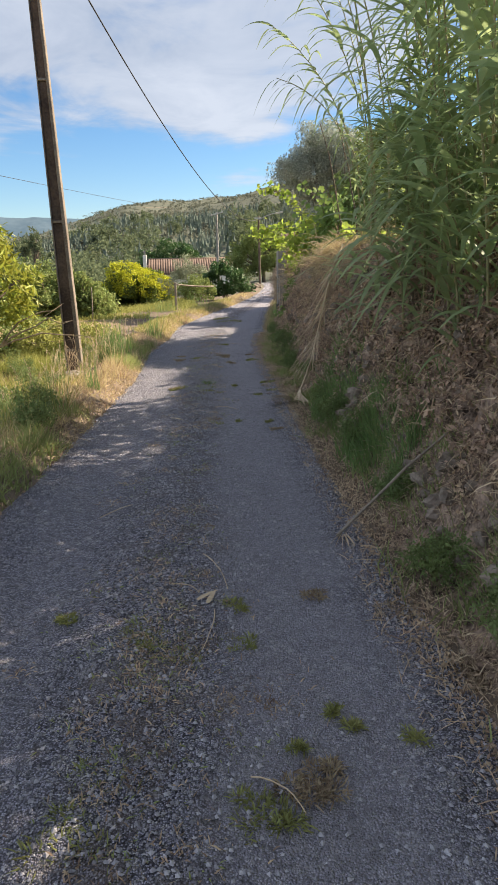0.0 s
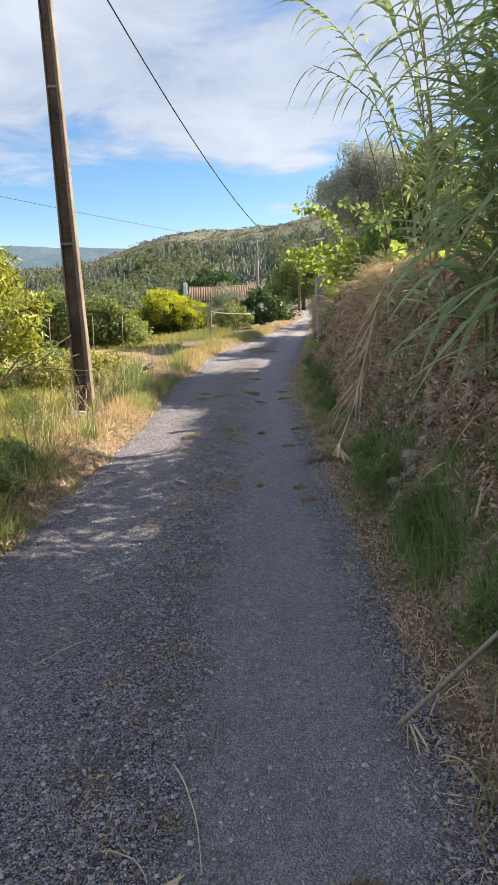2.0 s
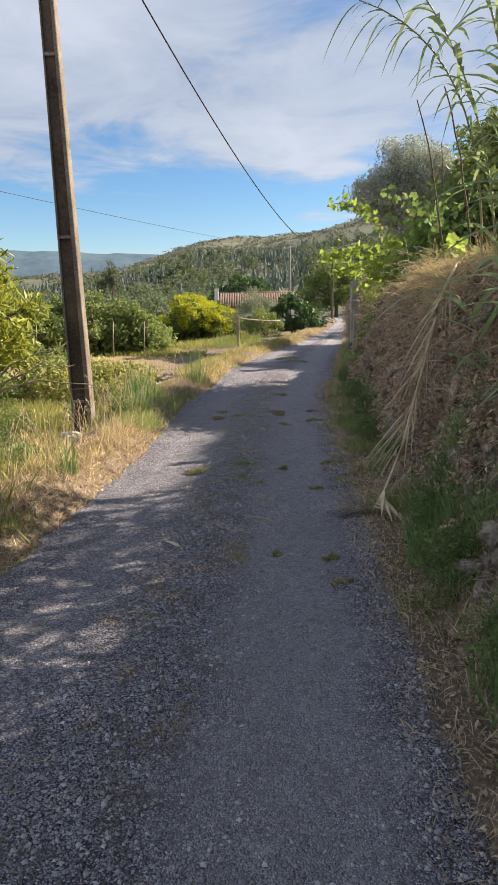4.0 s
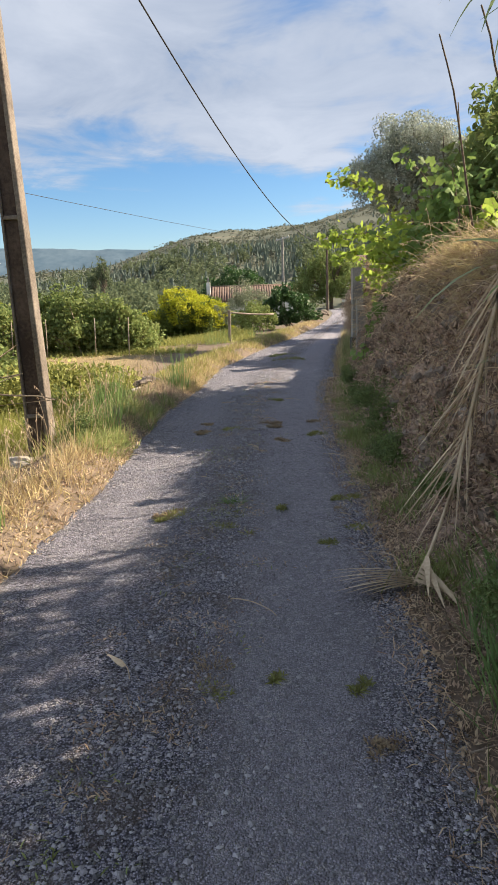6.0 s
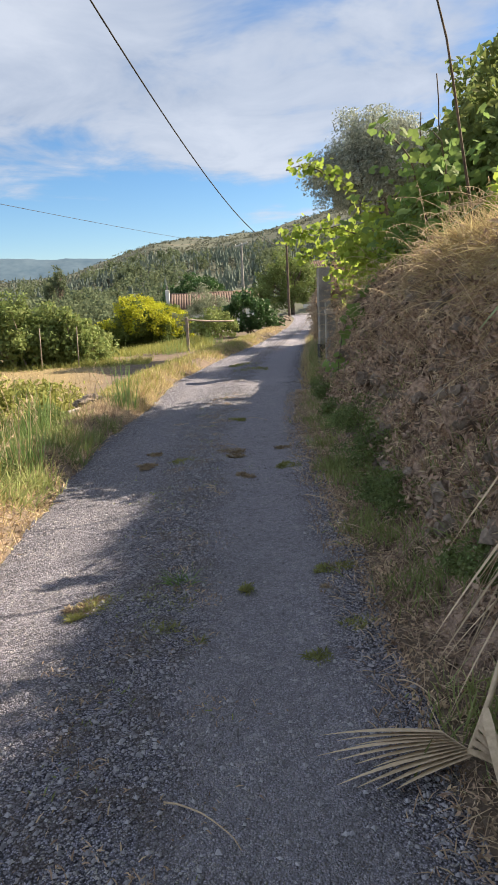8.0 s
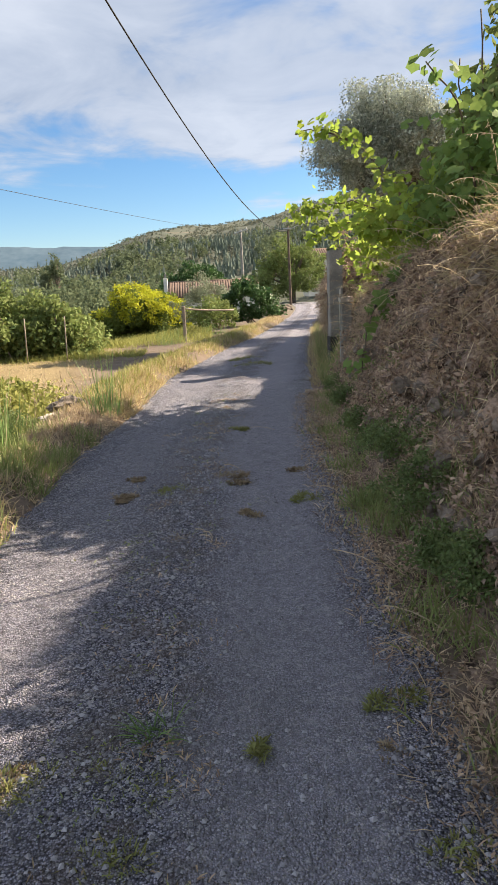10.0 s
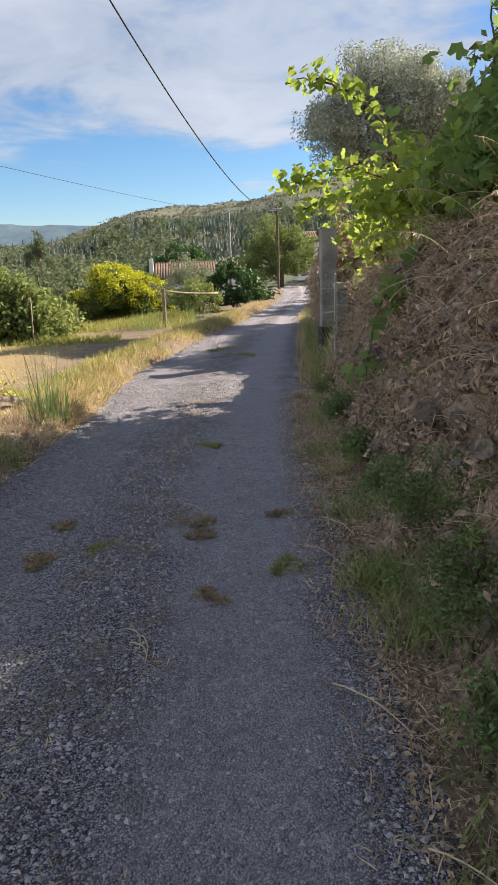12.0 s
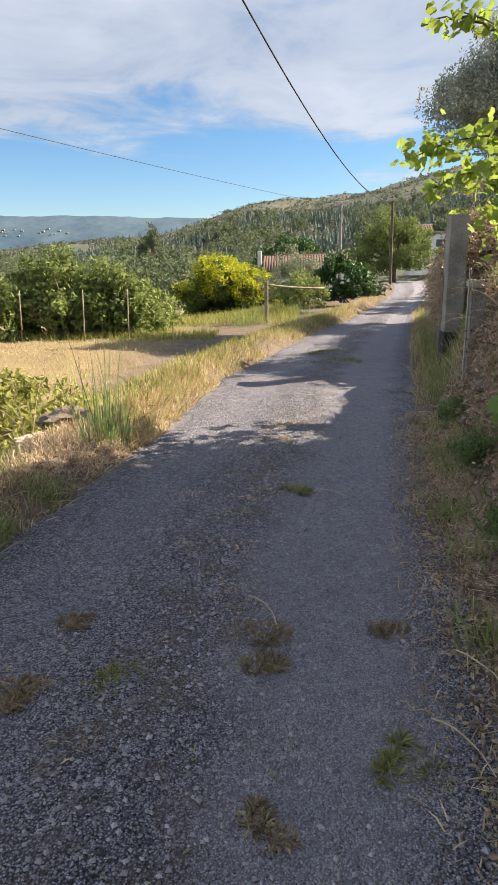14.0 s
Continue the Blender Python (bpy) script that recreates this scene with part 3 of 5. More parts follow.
far_x = np.linspace(-3300, 900, 90)
FU, FV = np.meshgrid(far_x, np.linspace(0, 1, 8))
ridge_z = np.interp(FU, [-3300, -1500, -1300, -700, -480, -100, 900], [225, 268, 262, 250, 236, 190, 150]) + 9 * wave(FU, FU * 0, 0.006) + 4 * wave(FU, FU * 0, 0.02)
fi = np.arange(FU.size).reshape(FU.shape)
fq = np.stack([fi[:-1, :-1], fi[:-1, 1:], fi[1:, 1:], fi[1:, :-1]], axis=-1).reshape(-1, 4)
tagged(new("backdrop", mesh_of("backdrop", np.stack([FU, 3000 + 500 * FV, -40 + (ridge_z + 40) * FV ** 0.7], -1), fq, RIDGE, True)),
       "wooded ridge on the far side, haze painted in as blue", "ridge", kind="structure")

# a village on the far ridge: pale houses too small to tell apart
n = 34
vx, vf = rng.uniform(-1800, -1150, n), rng.uniform(0.52, 0.68, n)
vz = -40 + (np.interp(vx, far_x, ridge_z[-1]) + 40) * vf ** 0.7
corner = np.array([(a, b, c) for c in (-1, 1) for a, b in ((-1, -1), (1, -1), (1, 1), (-1, 1))], float)
half = np.stack([rng.uniform(2.5, 6, n), rng.uniform(3, 5, n), rng.uniform(1.5, 2.8, n)], -1)
pts = np.stack([vx, 3000 + 500 * vf, vz + 2], -1)[:, None] + corner[None] * half[:, None]
side = np.array([(0, 1, 5, 4), (1, 2, 6, 5), (2, 3, 7, 6), (3, 0, 4, 7), (4, 5, 6, 7)])
tagged(new("village", mesh_of("village", pts.reshape(-1, 3), ((np.arange(n) * 8)[:, None, None] + side).reshape(-1, 4), PALE_STONE)),
       "scattered pale houses on the far hazy ridge", "village", kind="stuff")

# ---- poles and wires ----


def h_pole():
    """Tall tapering H-section pole with a recessed dark web, two pale flanges and cross ribs."""
    t = thing("utility_pole", "weathered H-section concrete utility pole with dark web", "utility pole", (-2.21, 9.8, -0.26))
    h, w0, w1, dep0, dep1 = 8.0, 0.28, 0.14, 0.22, 0.13

    def taper(x0, x1, y0, y1, mat, name, label=""):
        bm = bmesh.new()
        bmesh.ops.create_cube(bm, size=1)
        bmesh.ops.subdivide_edges(bm, edges=[e for e in bm.edges if abs(e.verts[0].co.z - e.verts[1].co.z) > 0.5], cuts=12)
        for v in bm.verts:
            z = (v.co.z + 0.5) * h - 0.3
            k = z / h
            w, dep = w0 + (w1 - w0) * k, dep0 + (dep1 - dep0) * k
            fx, fy = (x0 if v.co.x < 0 else x1), (y0 if v.co.y < 0 else y1)
            v.co = Vector((fx * w - 0.022 * z + 0.004 * noise.noise(Vector((fx * 3, fy, z * 3))), fy * dep, z))
        bmesh.ops.bevel(bm, geom=[e for e in bm.edges if abs(e.verts[0].co.z - e.verts[1].co.z) > 0.2], offset=0.008, segments=1, affect="EDGES")
        return part(name, bm, mat, t, label)

    taper(-0.5, -0.41, -0.5, 0.5, POLE_FLANGE, "flange")
    taper(0.25, 0.5, -0.5, 0.5, POLE_FLANGE, "flange")
    taper(-0.42, 0.26, -0.28, 0.28, POLE_WEB, "web", "dark recessed web")
    for z in (0.48, 2.63, 4.78, 6.6):
        k = z / h
        w = w0 + (w1 - w0) * k
        part("rib", moved(boxes_bm((w * 0.66, 0.05, 0.04), 0.006), (-0.08 * w - 0.022 * z, -(dep0 + (dep1 - dep0) * k) * 0.34, z)), POLE_FLANGE, t)
    part("cap", moved(boxes_bm((0.2, 0.18, 0.06), 0.01), (-0.022 * 7.73, 0, 7.73)), CONCRETE, t)
    part("insulator", moved(boxes_bm((0.05, 0.07, 0.12), 0.015), (-0.16, -0.1, 7.48)), METAL, t)
    return t


h_pole()


def round_pole(name, label, at, height, r0, r1, mat, lean=(0, 0)):
    t = thing(name, label, "utility pole", at)
    path = curve_between((0, 0, -0.3), (lean[0], lean[1], height), n=10)
    p, q = tube(path, np.linspace(r0, r1, 10), 10)
    place_mesh("shaft", mesh_of("shaft", p, q, mat, True), t)
    return t


pole_b = round_pole("street_lamp_pole", "dark wooden utility pole carrying a small street lamp", (5.45, 45, 0), 4.85, 0.085, 0.065, DARK_WOOD, (-0.05, 0))
p, q = tube(curve_between((0, -0.05, 4.6), (1.15, -0.3, 5.0), (0, 0, 0.08)), 0.025, 6)
place_mesh("lamp_arm", mesh_of("lamp_arm", p, q, METAL, True), pole_b)
part("lamp_head", moved(boxes_bm((0.55, 0.2, 0.11), 0.04, 2), (1.35, -0.32, 5.04), ry=-8), WALL_PAINT, pole_b, "pale street lamp head")
part("bracket", moved(boxes_bm((0.5, 0.06, 0.08), 0.01), (-0.1, -0.1, 4.7)), METAL, pole_b)
pole_a = round_pole("utility_pole", "pale concrete utility pole with a cross arm", (4.9, 85, -0.1), 8.2, 0.22, 0.12, CONCRETE)
part("cross_arm", moved(boxes_bm((1.7, 0.12, 0.14), 0.02), (0, -0.12, 8.0), ry=-14), METAL, pole_a)
for dx in (-0.7, 0.0, 0.7):
    part("insulator", moved(boxes_bm((0.09, 0.09, 0.2), 0.03), (dx, -0.12, 8.15 + 0.25 * dx)), METAL, pole_a)


def cable(label, a, b, sag, r):
    p, q = tube(curve_between(a, b, (0, 0, -sag), 40), r, 6)
    tagged(new("power_cable", mesh_of("power_cable", p, q, CABLE, True)), label, "cable", "overhead cables")


cable("thick black overhead cable strung between the poles", (-2.40, 9.75, 7.24), (5.38, 44.93, 4.62), 1.56, 0.016)
cable("thin overhead wire sagging between poles beyond the trees", (5.0, 85, 8.2), (5.4, 45, 4.8), 0.5, 0.014)
cable("thin dark overhead wire across the valley", (5.0, 85, 7.6), (-16, 15.0, 6.3), 0.3, 0.013)

# ---- gateway ----


def stones_on(t, n, size, where, mat=STONE, flat=0.7, kinds=5, name="stone"):
    """Loose or bedded stones as parts that share a few meshes."""
    stock = [rock_mesh(name, k + size * 10, mat, flat) for k in range(kinds)]
    for i in range(n):
        ob = place_mesh(name, stock[i % kinds], t)
        s = size * rng.uniform(0.5, 1.25)
        x, y, z = where(i)
        ob.matrix_local = pose(x, y, z, *rng.uniform(-25, 25, 2), rng.uniform(0, 360)) @ Matrix.Diagonal((s, s * rng.uniform(0.7, 1.1), s, 1))


gate = thing("gate_post", "grey stone gate post with a flat cap at a wall end", "gate post", (2.19, 13.92, 0))
part("shaft", moved(boxes_bm((0.13, 0.18, 1.32), 0.015, 2), (0, 0, 0.52)), CONCRETE, gate)
part("cap", moved(boxes_bm((0.17, 0.22, 0.07), 0.012, 2), (0, 0, 1.215)), PALE_STONE, gate)
part("rod", moved(boxes_bm((0.018, 0.018, 1.35), 0.004), (-0.09, -0.06, 0.675)), METAL, gate, "thin iron rod")
pillar = thing("concrete_pillar", "tall bare concrete pillar with a dark stained base", "pillar", (2.56, 16.55, 0))
part("shaft", moved(boxes_bm((0.22, 0.30, 1.55), 0.012, 2), (0, 0, 1.2)), CONCRETE, pillar)
part("base", moved(boxes_bm((0.24, 0.32, 0.65), 0.012, 2), (0, 0, 0.22)), STAIN, pillar, "dark damp base")
wall = thing("garden_wall", "low rubble stone wall overgrown with dry creepers", "wall", (0, 0, 0), kind="structure")
for k in range(9):
    y = 17.0 + k * 0.85
    x = float(bank_foot(y)) + 0.12
    part("wall_block", moved(boxes_bm((0.34, 0.86, 1.5 - 0.05 * k), 0.03, 2), (x, y, 0.55 - 0.02 * k), rz=-10), STONE, wall)

post = thing("fence_post", "grey weathered wooden fence post with a thin rail", "fence", (-0.45, 27.6, -0.3))
part("upright", moved(boxes_bm((0.11, 0.11, 1.25), 0.02), (0, 0, 0.6)), GREY_WOOD, post)
p, q = tube(curve_between((-0.05, 0, 1.15), (1.75, 1.5, 0.98), (0, 0, -0.04), 6), 0.035, 6)
place_mesh("rail", mesh_of("rail", p, q, GREY_WOOD, True), post)

# ---- houses ----


def tiled_roof(t, x0, x1, y0, y1, z_eave, z_ridge):
    """A gabled roof of half-round tile rows, front and back, with a ridge."""
    ym = (y0 + y1) / 2
    n = int((x1 - x0) / 0.35)
    for i in range(n):
        x = x0 + (i + 0.5) * (x1 - x0) / n
        p, q = tube([(x, y0 - 0.4, z_eave - 0.15), (x, ym, z_ridge)], 0.20, 6)
        place_mesh("roof_tile", mesh_of("roof_tile", p, q, TILE, True), t)
    for side in (y0 - 0.4, y1 + 0.4):
        bm = bmesh.new()
        vs = [bm.verts.new(c) for c in ((x0 - 0.2, side, z_eave - 0.15), (x1 + 0.2, side, z_eave - 0.15), (x1 + 0.2, ym, z_ridge), (x0 - 0.2, ym, z_ridge))]
        f = bm.faces.new(vs)
        bmesh.ops.solidify(bm, geom=[f], thickness=0.1)
        part("roof", bm, TILE, t)
    p, q = tube([(x0 - 0.2, ym, z_ridge + 0.05), (x1 + 0.2, ym, z_ridge + 0.05)], 0.2, 8)
    place_mesh("ridge", mesh_of("ridge", p, q, TILE, True), t)


house = thing("house", "long low house with a red tiled roof and white chimney", "house", (0, 0, 0))
part("wall", moved(boxes_bm((12.0, 8.0, 6.0), 0.03), (1.6, 99.2, -2.35)), WALL_PAINT, house)
tiled_roof(house, -4.6, 7.8, 95.2, 103.2, 0.7, 2.5)
part("chimney", moved(boxes_bm((0.55, 0.55, 2.2), 0.04), (-5.0, 97.0, 2.1)), WALL_PAINT, house, "white plastered chimney")
part("chimney_cap", moved(boxes_bm((0.26, 0.26, 0.7), 0.08, 2), (-5.0, 97.0, 3.5)), CONCRETE, house)
part("chimney_breast", moved(boxes_bm((1.2, 1.2, 4.2), 0.05), (-5.0, 97.0, -1.1)), WALL_PAINT, house)
house2 = thing("house", "far white house with a red roof above the lane", "house", (0, 0, 0))
part("wall", moved(boxes_bm((7.0, 6.0, 6.0), 0.03), (20.4, 114, 2.6)), WALL_PAINT, house2)
tiled_roof(house2, 16.6, 20.2, 111.0, 117.0, 5.6, 6.9)
for dx in (-1.6, 0.6, 2.2):
    part("window", moved(boxes_bm((0.9, 0.1, 1.1), 0.02), (20.4 + dx, 110.98, 4.2)), WINDOW_DARK, house2)
part("flat_roof", moved(boxes_bm((4.2, 6.6, 0.3), 0.03), (22.3, 114, 5.75)), CONCRETE, house2)

# ---- trees and shrubs ----


def crown_points(n_clump, n_leaf, radius, clump_r, hollow=0.45, squash=1.0):
    """Leaf places in clumps over an uneven dome round the origin."""
    d = unit(rng.normal(size=(n_clump, 3)))
    lump = 1 + 0.22 * np.sin(d[:, 0] * 4 + d[:, 2] * 3) + 0.16 * np.sin(d[:, 1] * 6 - d[:, 0] * 5 + 1)
    c = d * np.array(radius) * (rng.uniform(hollow, 1.0, (n_clump, 1)) ** 0.6) * lump[:, None]
    r = clump_r * rng.uniform(0.6, 1.3, n_clump)
    off = np.clip(rng.normal(size=(n_clump, n_leaf, 3)), -1.35, 1.35) * (r[:, None, None] * 0.5)
    off[..., 2] *= squash
    return (c[:, None] + off).reshape(-1, 3), c


def shrub(name, label, category, at, radius, mat, n_clump=60, n_leaf=90, clump=0.35, size=0.09, aspect=0.5, stems=7, group="", hollow=0.35, size_jitter=0.4, stem_r=0.035):
    """A bush: several stems from the ground and a clumped crown, lifted so that its foot meets the ground."""
    t = thing(name, label, category, at, group)
    pts, c = crown_points(n_clump, n_leaf, radius, clump, hollow)
    pts[:, 2] += radius[2] * 0.95
    c[:, 2] += radius[2] * 0.95
    pts[:, 2] = np.maximum(pts[:, 2], 0.03 + 0.1 * rng.random(len(pts)))
    place_mesh("crown", mesh_of("crown", *leaves(pts, size * rng.uniform(1 - size_jitter, 1 + size_jitter, len(pts)), aspect), mat), t)
    chunks = [tube(curve_between((rng.normal() * 0.12, rng.normal() * 0.12, -0.05), c[i], (0, 0, 0.1), 5, 0.03), np.linspace(stem_r, stem_r * 0.25, 5), 5) for i in range(min(stems, len(c)))]
    place_mesh("stem", mesh_of("stem", *join(chunks), TWIG, True), t)
    return t


def tree(name, label, category, at, trunk_h, crown_at, radius, mat, n_clump, n_leaf, clump, size, aspect=0.4, trunk_r=0.14, group=""):
    """A tree: tapered trunk, limbs that reach into the crown, and clumped leaves."""
    t = thing(name, label, category, at, group)
    pts, c = crown_points(n_clump, n_leaf, radius, clump, 0.4)
    pts, c = pts + crown_at, c + crown_at
    place_mesh("crown", mesh_of("crown", *leaves(pts, size * rng.uniform(0.6, 1.4, len(pts)), aspect), mat), t)
    fork = (crown_at[0] * 0.4, crown_at[1] * 0.4, trunk_h)
    chunks = [tube(curve_between((0, 0, -0.1), fork, (0.05, 0, 0), 7, 0.02), np.linspace(trunk_r, trunk_r * 0.7, 7), 9)]
    for i in range(0, len(c), max(1, len(c) // 26)):
        chunks.append(tube(curve_between(fork, c[i], (0, 0, 0.2), 6, 0.06), np.linspace(trunk_r * 0.5, 0.012, 6), 6))
    place_mesh("trunk", mesh_of("trunk", *join(chunks), BARK, True), t)
    return t


def bloom(t, radius):
    """Clumps of yellow flowers on the upper, outer part of a bush, massed on its sunlit side to paint the light there.
    """
    d = unit(rng.normal(size=(330, 3)) + (0.35, -0.2, 0.35))
    lump = 1 + 0.20 * np.sin(d[:, 0] * 4 + d[:, 2] * 3) + 0.12 * np.sin(d[:, 1] * 6 - d[:, 0] * 5 + 1)
    c = d * np.array(radius) * lump[:, None] * rng.uniform(0.93, 1.07, (330, 1)) + (0, 0, radius[2] * 0.95)
    c = c[c[:, 2] > radius[2] * (0.55 + 0.35 * rng.random(330))]
    pts = (c[:, None] + np.clip(rng.normal(size=(len(c), 75, 3)), -1.5, 1.5) * 0.13).reshape(-1, 3)
    place_mesh("blossom", mesh_of("blossom", *leaves(pts, rng.uniform(0.06, 0.13, len(pts)), 0.7), YELLOW_BLOOM), t, "dense bright yellow flower clumps")


tree("olive_tree", "large grey-green olive tree above the bank", "olive tree", (6.1, 25, 0.9), 2.2, (0.05, 0, 4.4), (2.2, 1.6, 1.32), OLIVE_LEAF, 340, 300, 0.42, 0.09, 0.36, 0.22)
broom = shrub("flowering_bush", "rounded broom bush covered in yellow flowers", "bush", (-3.1, 42.0, -1.0), (2.5, 2.1, 1.28), BROOM_LEAF, 260, 110, 0.42, 0.16, 0.55)
bloom(broom, (2.5, 2.1, 1.28))
shrub("bush", "dense dark green leafy bush at the roadside", "bush", (2.3, 35.6, -0.1), (1.3, 1.1, 0.9), DARK_LEAF, 80, 100, 0.28, 0.13, 0.6)
shrub("bush", "grey-green shrub with small pale leaves", "bush", (0.45, 38.5, -0.15), (1.55, 1.1, 1.0), GREY_LEAF, 90, 100, 0.3, 0.1, 0.45)
shrub("bush", "bright green weedy shrub beside the fence", "bush", (0.75, 32.0, -0.1), (0.95, 0.8, 0.62), MID_LEAF, 50, 80, 0.25, 0.11, 0.5)
tree("tree", "rounded green tree behind the street lamp pole", "tree", (7.6, 60, 0.0), 1.2, (0, 0, 2.6), (3.1, 2.6, 2.3), MID_LEAF, 190, 90, 0.55, 0.2, 0.5, 0.2)
tree("tree", "dark green broadleaf tree behind the tiled house", "tree", (-1.0, 118, -2), 2.0, (0, 0, 4.6), (5.5, 4, 3.2), DARK_LEAF, 120, 60, 1.0, 0.5, 0.5, 0.3)
tree("peach_tree", "young peach tree with drooping yellowing leaves", "peach tree", (-3.85, 9.3, -0.15), 0.7, (-0.05, 0, 1.75), (1.15, 1.0, 1.25), PEACH_LEAF, 105, 75, 0.27, 0.17, 0.24, 0.05)
for dy, dz, dx in ((-0.4, 0.95, 1.3), (-0.2, 0.65, 1.55), (0.1, 1.2, 1.1)):
    p, q = tube(curve_between((-3.35, 9.3, 0.35), (-3.35 + dx, 9.3 + dy, dz - 0.15), (0, 0, 0.12), 7, 0.03), np.linspace(0.018, 0.005, 7), 5)
    tagged(new("bare_branch", mesh_of("bare_branch", p, q, TWIG, True)), "thin bare twiggy branch reaching from the peach tree", "branch", "bare branches")
# kiwi-like shrubs in a row behind the field
for i, (x, y, s, w) in enumerate(((-4.0, 24.6, 0.9, 0.9), (-5.3, 24.2, 1.05, 1.3), (-7.6, 23.6, 1.0, 1.4), (-10.2, 23.2, 1.15, 1.6), (-13.2, 22.5, 1.15, 1.7), (-16.5, 22, 1.2, 1.9),
                                  (-3.9, 26.4, 0.7, 0.9), (-5.6, 27.4, 1.0, 1.3), (-7.0, 27.6, 1.15, 1.7), (-10.3, 27.2, 1.2, 1.9))):
    shrub("hedge_shrub", "leafy green shrub in the row behind the dry field", "shrub", (x, y, -0.45), (w, 0.8, s), MID_LEAF, 90, 70, 0.30, 0.135, 0.6, 9, "shrub row behind the field")
for x, y in ((-3.6, 23.4), (-4.6, 23.1), (-6.1, 23.0), (-7.1, 22.8), (-8.9, 22.4)):
    p, q = tube([(x, y, -0.5), (x + 0.05, y, 0.9)], (0.02, 0.014), 5)
    tagged(new("stake", mesh_of("stake", p, q, GREY_WOOD, True)), "thin pale wooden stake among the shrubs", "stake", "stakes in the shrub row")
shrub("bush", "low sunlit leafy bush behind the utility pole", "bush", (-4.6, 13.8, -0.35), (1.5, 1.3, 0.55), MID_LEAF, 70, 80, 0.28, 0.11, 0.5)
shrub("bush", "low sunlit brambly bush at the verge", "bush", (-2.9, 13.4, -0.3), (1.1, 1.5, 0.33), YELLOW_GREEN, 70, 90, 0.25, 0.09, 0.45)
shrub("bush", "sunlit yellow-green shrub behind the wall", "bush", (4.0, 18.4, 0.5), (0.9, 1.6, 1.1), VINE_LEAF, 130, 110, 0.32, 0.12, 0.6)
# mostly hidden bushes, added here to throw shade across the far lane
for x, y in ((7.0, 29.5), (8.3, 33.0), (9.9, 37.0), (11.4, 41.5)):
    shrub("bush", "dark green bush added to shade the far lane", "bush", (x, y, float(land(x, y)) - 0.05), (1.3, 1.9, 1.45), DARK_LEAF, 110, 90, 0.36, 0.15, 0.5, 7, "hedge bushes beside the far lane")
shrub("dry_creeper", "mound of reddish-brown withered creeper on the garden wall", "creeper", (3.0, 17.35, 0.5), (0.45, 0.75, 0.85), DEAD_LEAF, 90, 90, 0.2, 0.06, 0.5, 5)
# hidden behind the vine, added as a shadow caster
shrub("bush", "dark shrub added on the bank to shade the lane", "bush", (5.3, 21.4, 0.6), (1.1, 1.6, 1.1), DARK_LEAF, 130, 110, 0.36, 0.14, 0.5)

# woods beyond the field: uncountable crowns, one object
chunks = []
for _ in range(150):
    y = rng.uniform(46, 128)
    az = rng.uniform(-0.62, 0.06)
    x = az * y
    if (-7 < x < 10 and 90 < y < 106) or (az > -0.085 and y < 95):
        continue
    top = 0.5 + y * 0.012 + rng.uniform(-1.0, 1.2)
    rad = rng.uniform(1.8, 3.6)
    pts, _c = crown_points(40, 26, (rad, rad, rad * 0.85), 0.8, 0.5)
    pts += (x, y, top - rad * 0.75)
    chunks.append(leaves(pts, rng.uniform(0.2, 0.5, len(pts)), 0.6))
for _ in range(140):
    y = rng.uniform(128, 330)
    x = rng.uniform(-0.62, 0.32) * y
    z0 = float(land(x, y))
    rad = rng.uniform(2.5, 5)
    pts, _c = crown_points(26, 20, (rad, rad, rad * 0.9), 1.3, 0.5)
    pts += (x, y, z0 + rad * 0.9)
    chunks.append(leaves(pts, rng.uniform(0.5, 1.1, len(pts)), 0.6))
tagged(new("woods", mesh_of("woods", *join(chunks), WOODS)), "green broadleaf woods filling the valley", "woods", kind="stuff")


def pine_cloud(n, r0, r1, a0, a1, h0, h1, thin):
    """Conifers: three ragged tiers each, joined."""
    r, az = np.sqrt(rng.uniform(r0 ** 2, r1 ** 2, n)), rng.uniform(a0, a1, n)
    keep = rng.random(n) < thin(r, az)
    r, az = r[keep], az[keep]
    x, y = r * np.sin(az), r * np.cos(az)
    z, h = land(x, y), rng.uniform(h0, h1, len(r))
    pts, quads = [], []
    for tier in range(3):
        k = len(x)
        lo, hi, w = z + h * (0.08 + 0.28 * tier), z + h * (0.50 + 0.25 * tier), h * (0.20 - 0.05 * tier) * rng.uniform(0.8, 1.3, k)
        base = len(np.concatenate(pts)) if pts else 0
        turn = rng.uniform(0, 6.28, k)
        ring = [np.stack([x + w * np.cos(turn + j * 1.57) * rng.uniform(0.7, 1.2, k), y + w * np.sin(turn + j * 1.57), lo + rng.uniform(-0.05, 0.05, k) * h], -1) for j in range(4)]
        pts.append(np.stack([np.stack([x, y, hi], -1), *ring], 1).reshape(-1, 3))
        i = base + np.arange(k) * 5
        for a, b, c in ((1, 2, 3), (3, 4, 1)):
            quads.append(np.stack([i, i + a, i + b, i + c], -1))
    return np.concatenate(pts), np.concatenate(quads)


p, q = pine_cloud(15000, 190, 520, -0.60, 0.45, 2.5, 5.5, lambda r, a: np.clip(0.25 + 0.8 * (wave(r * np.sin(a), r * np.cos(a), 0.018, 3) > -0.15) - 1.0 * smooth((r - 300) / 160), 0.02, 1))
tagged(new("pine_forest", mesh_of("pine_forest", p, q, HAZY_PINES)), "conifer forest covering the hillside, haze painted in as pale blue-green", "forest", kind="stuff")
n = 16000
r, az = rng.uniform(240, 960, n), rng.uniform(-0.62, 0.5, n)
x, y = r * np.sin(az), r * np.cos(az)
keep = wave(x, y, 0.03, 1) + 0.6 * wave(x, y, 0.11, 2) + rng.normal(size=n) * 0.25 > -0.1
c = on_land(x[keep], y[keep], 0.6)
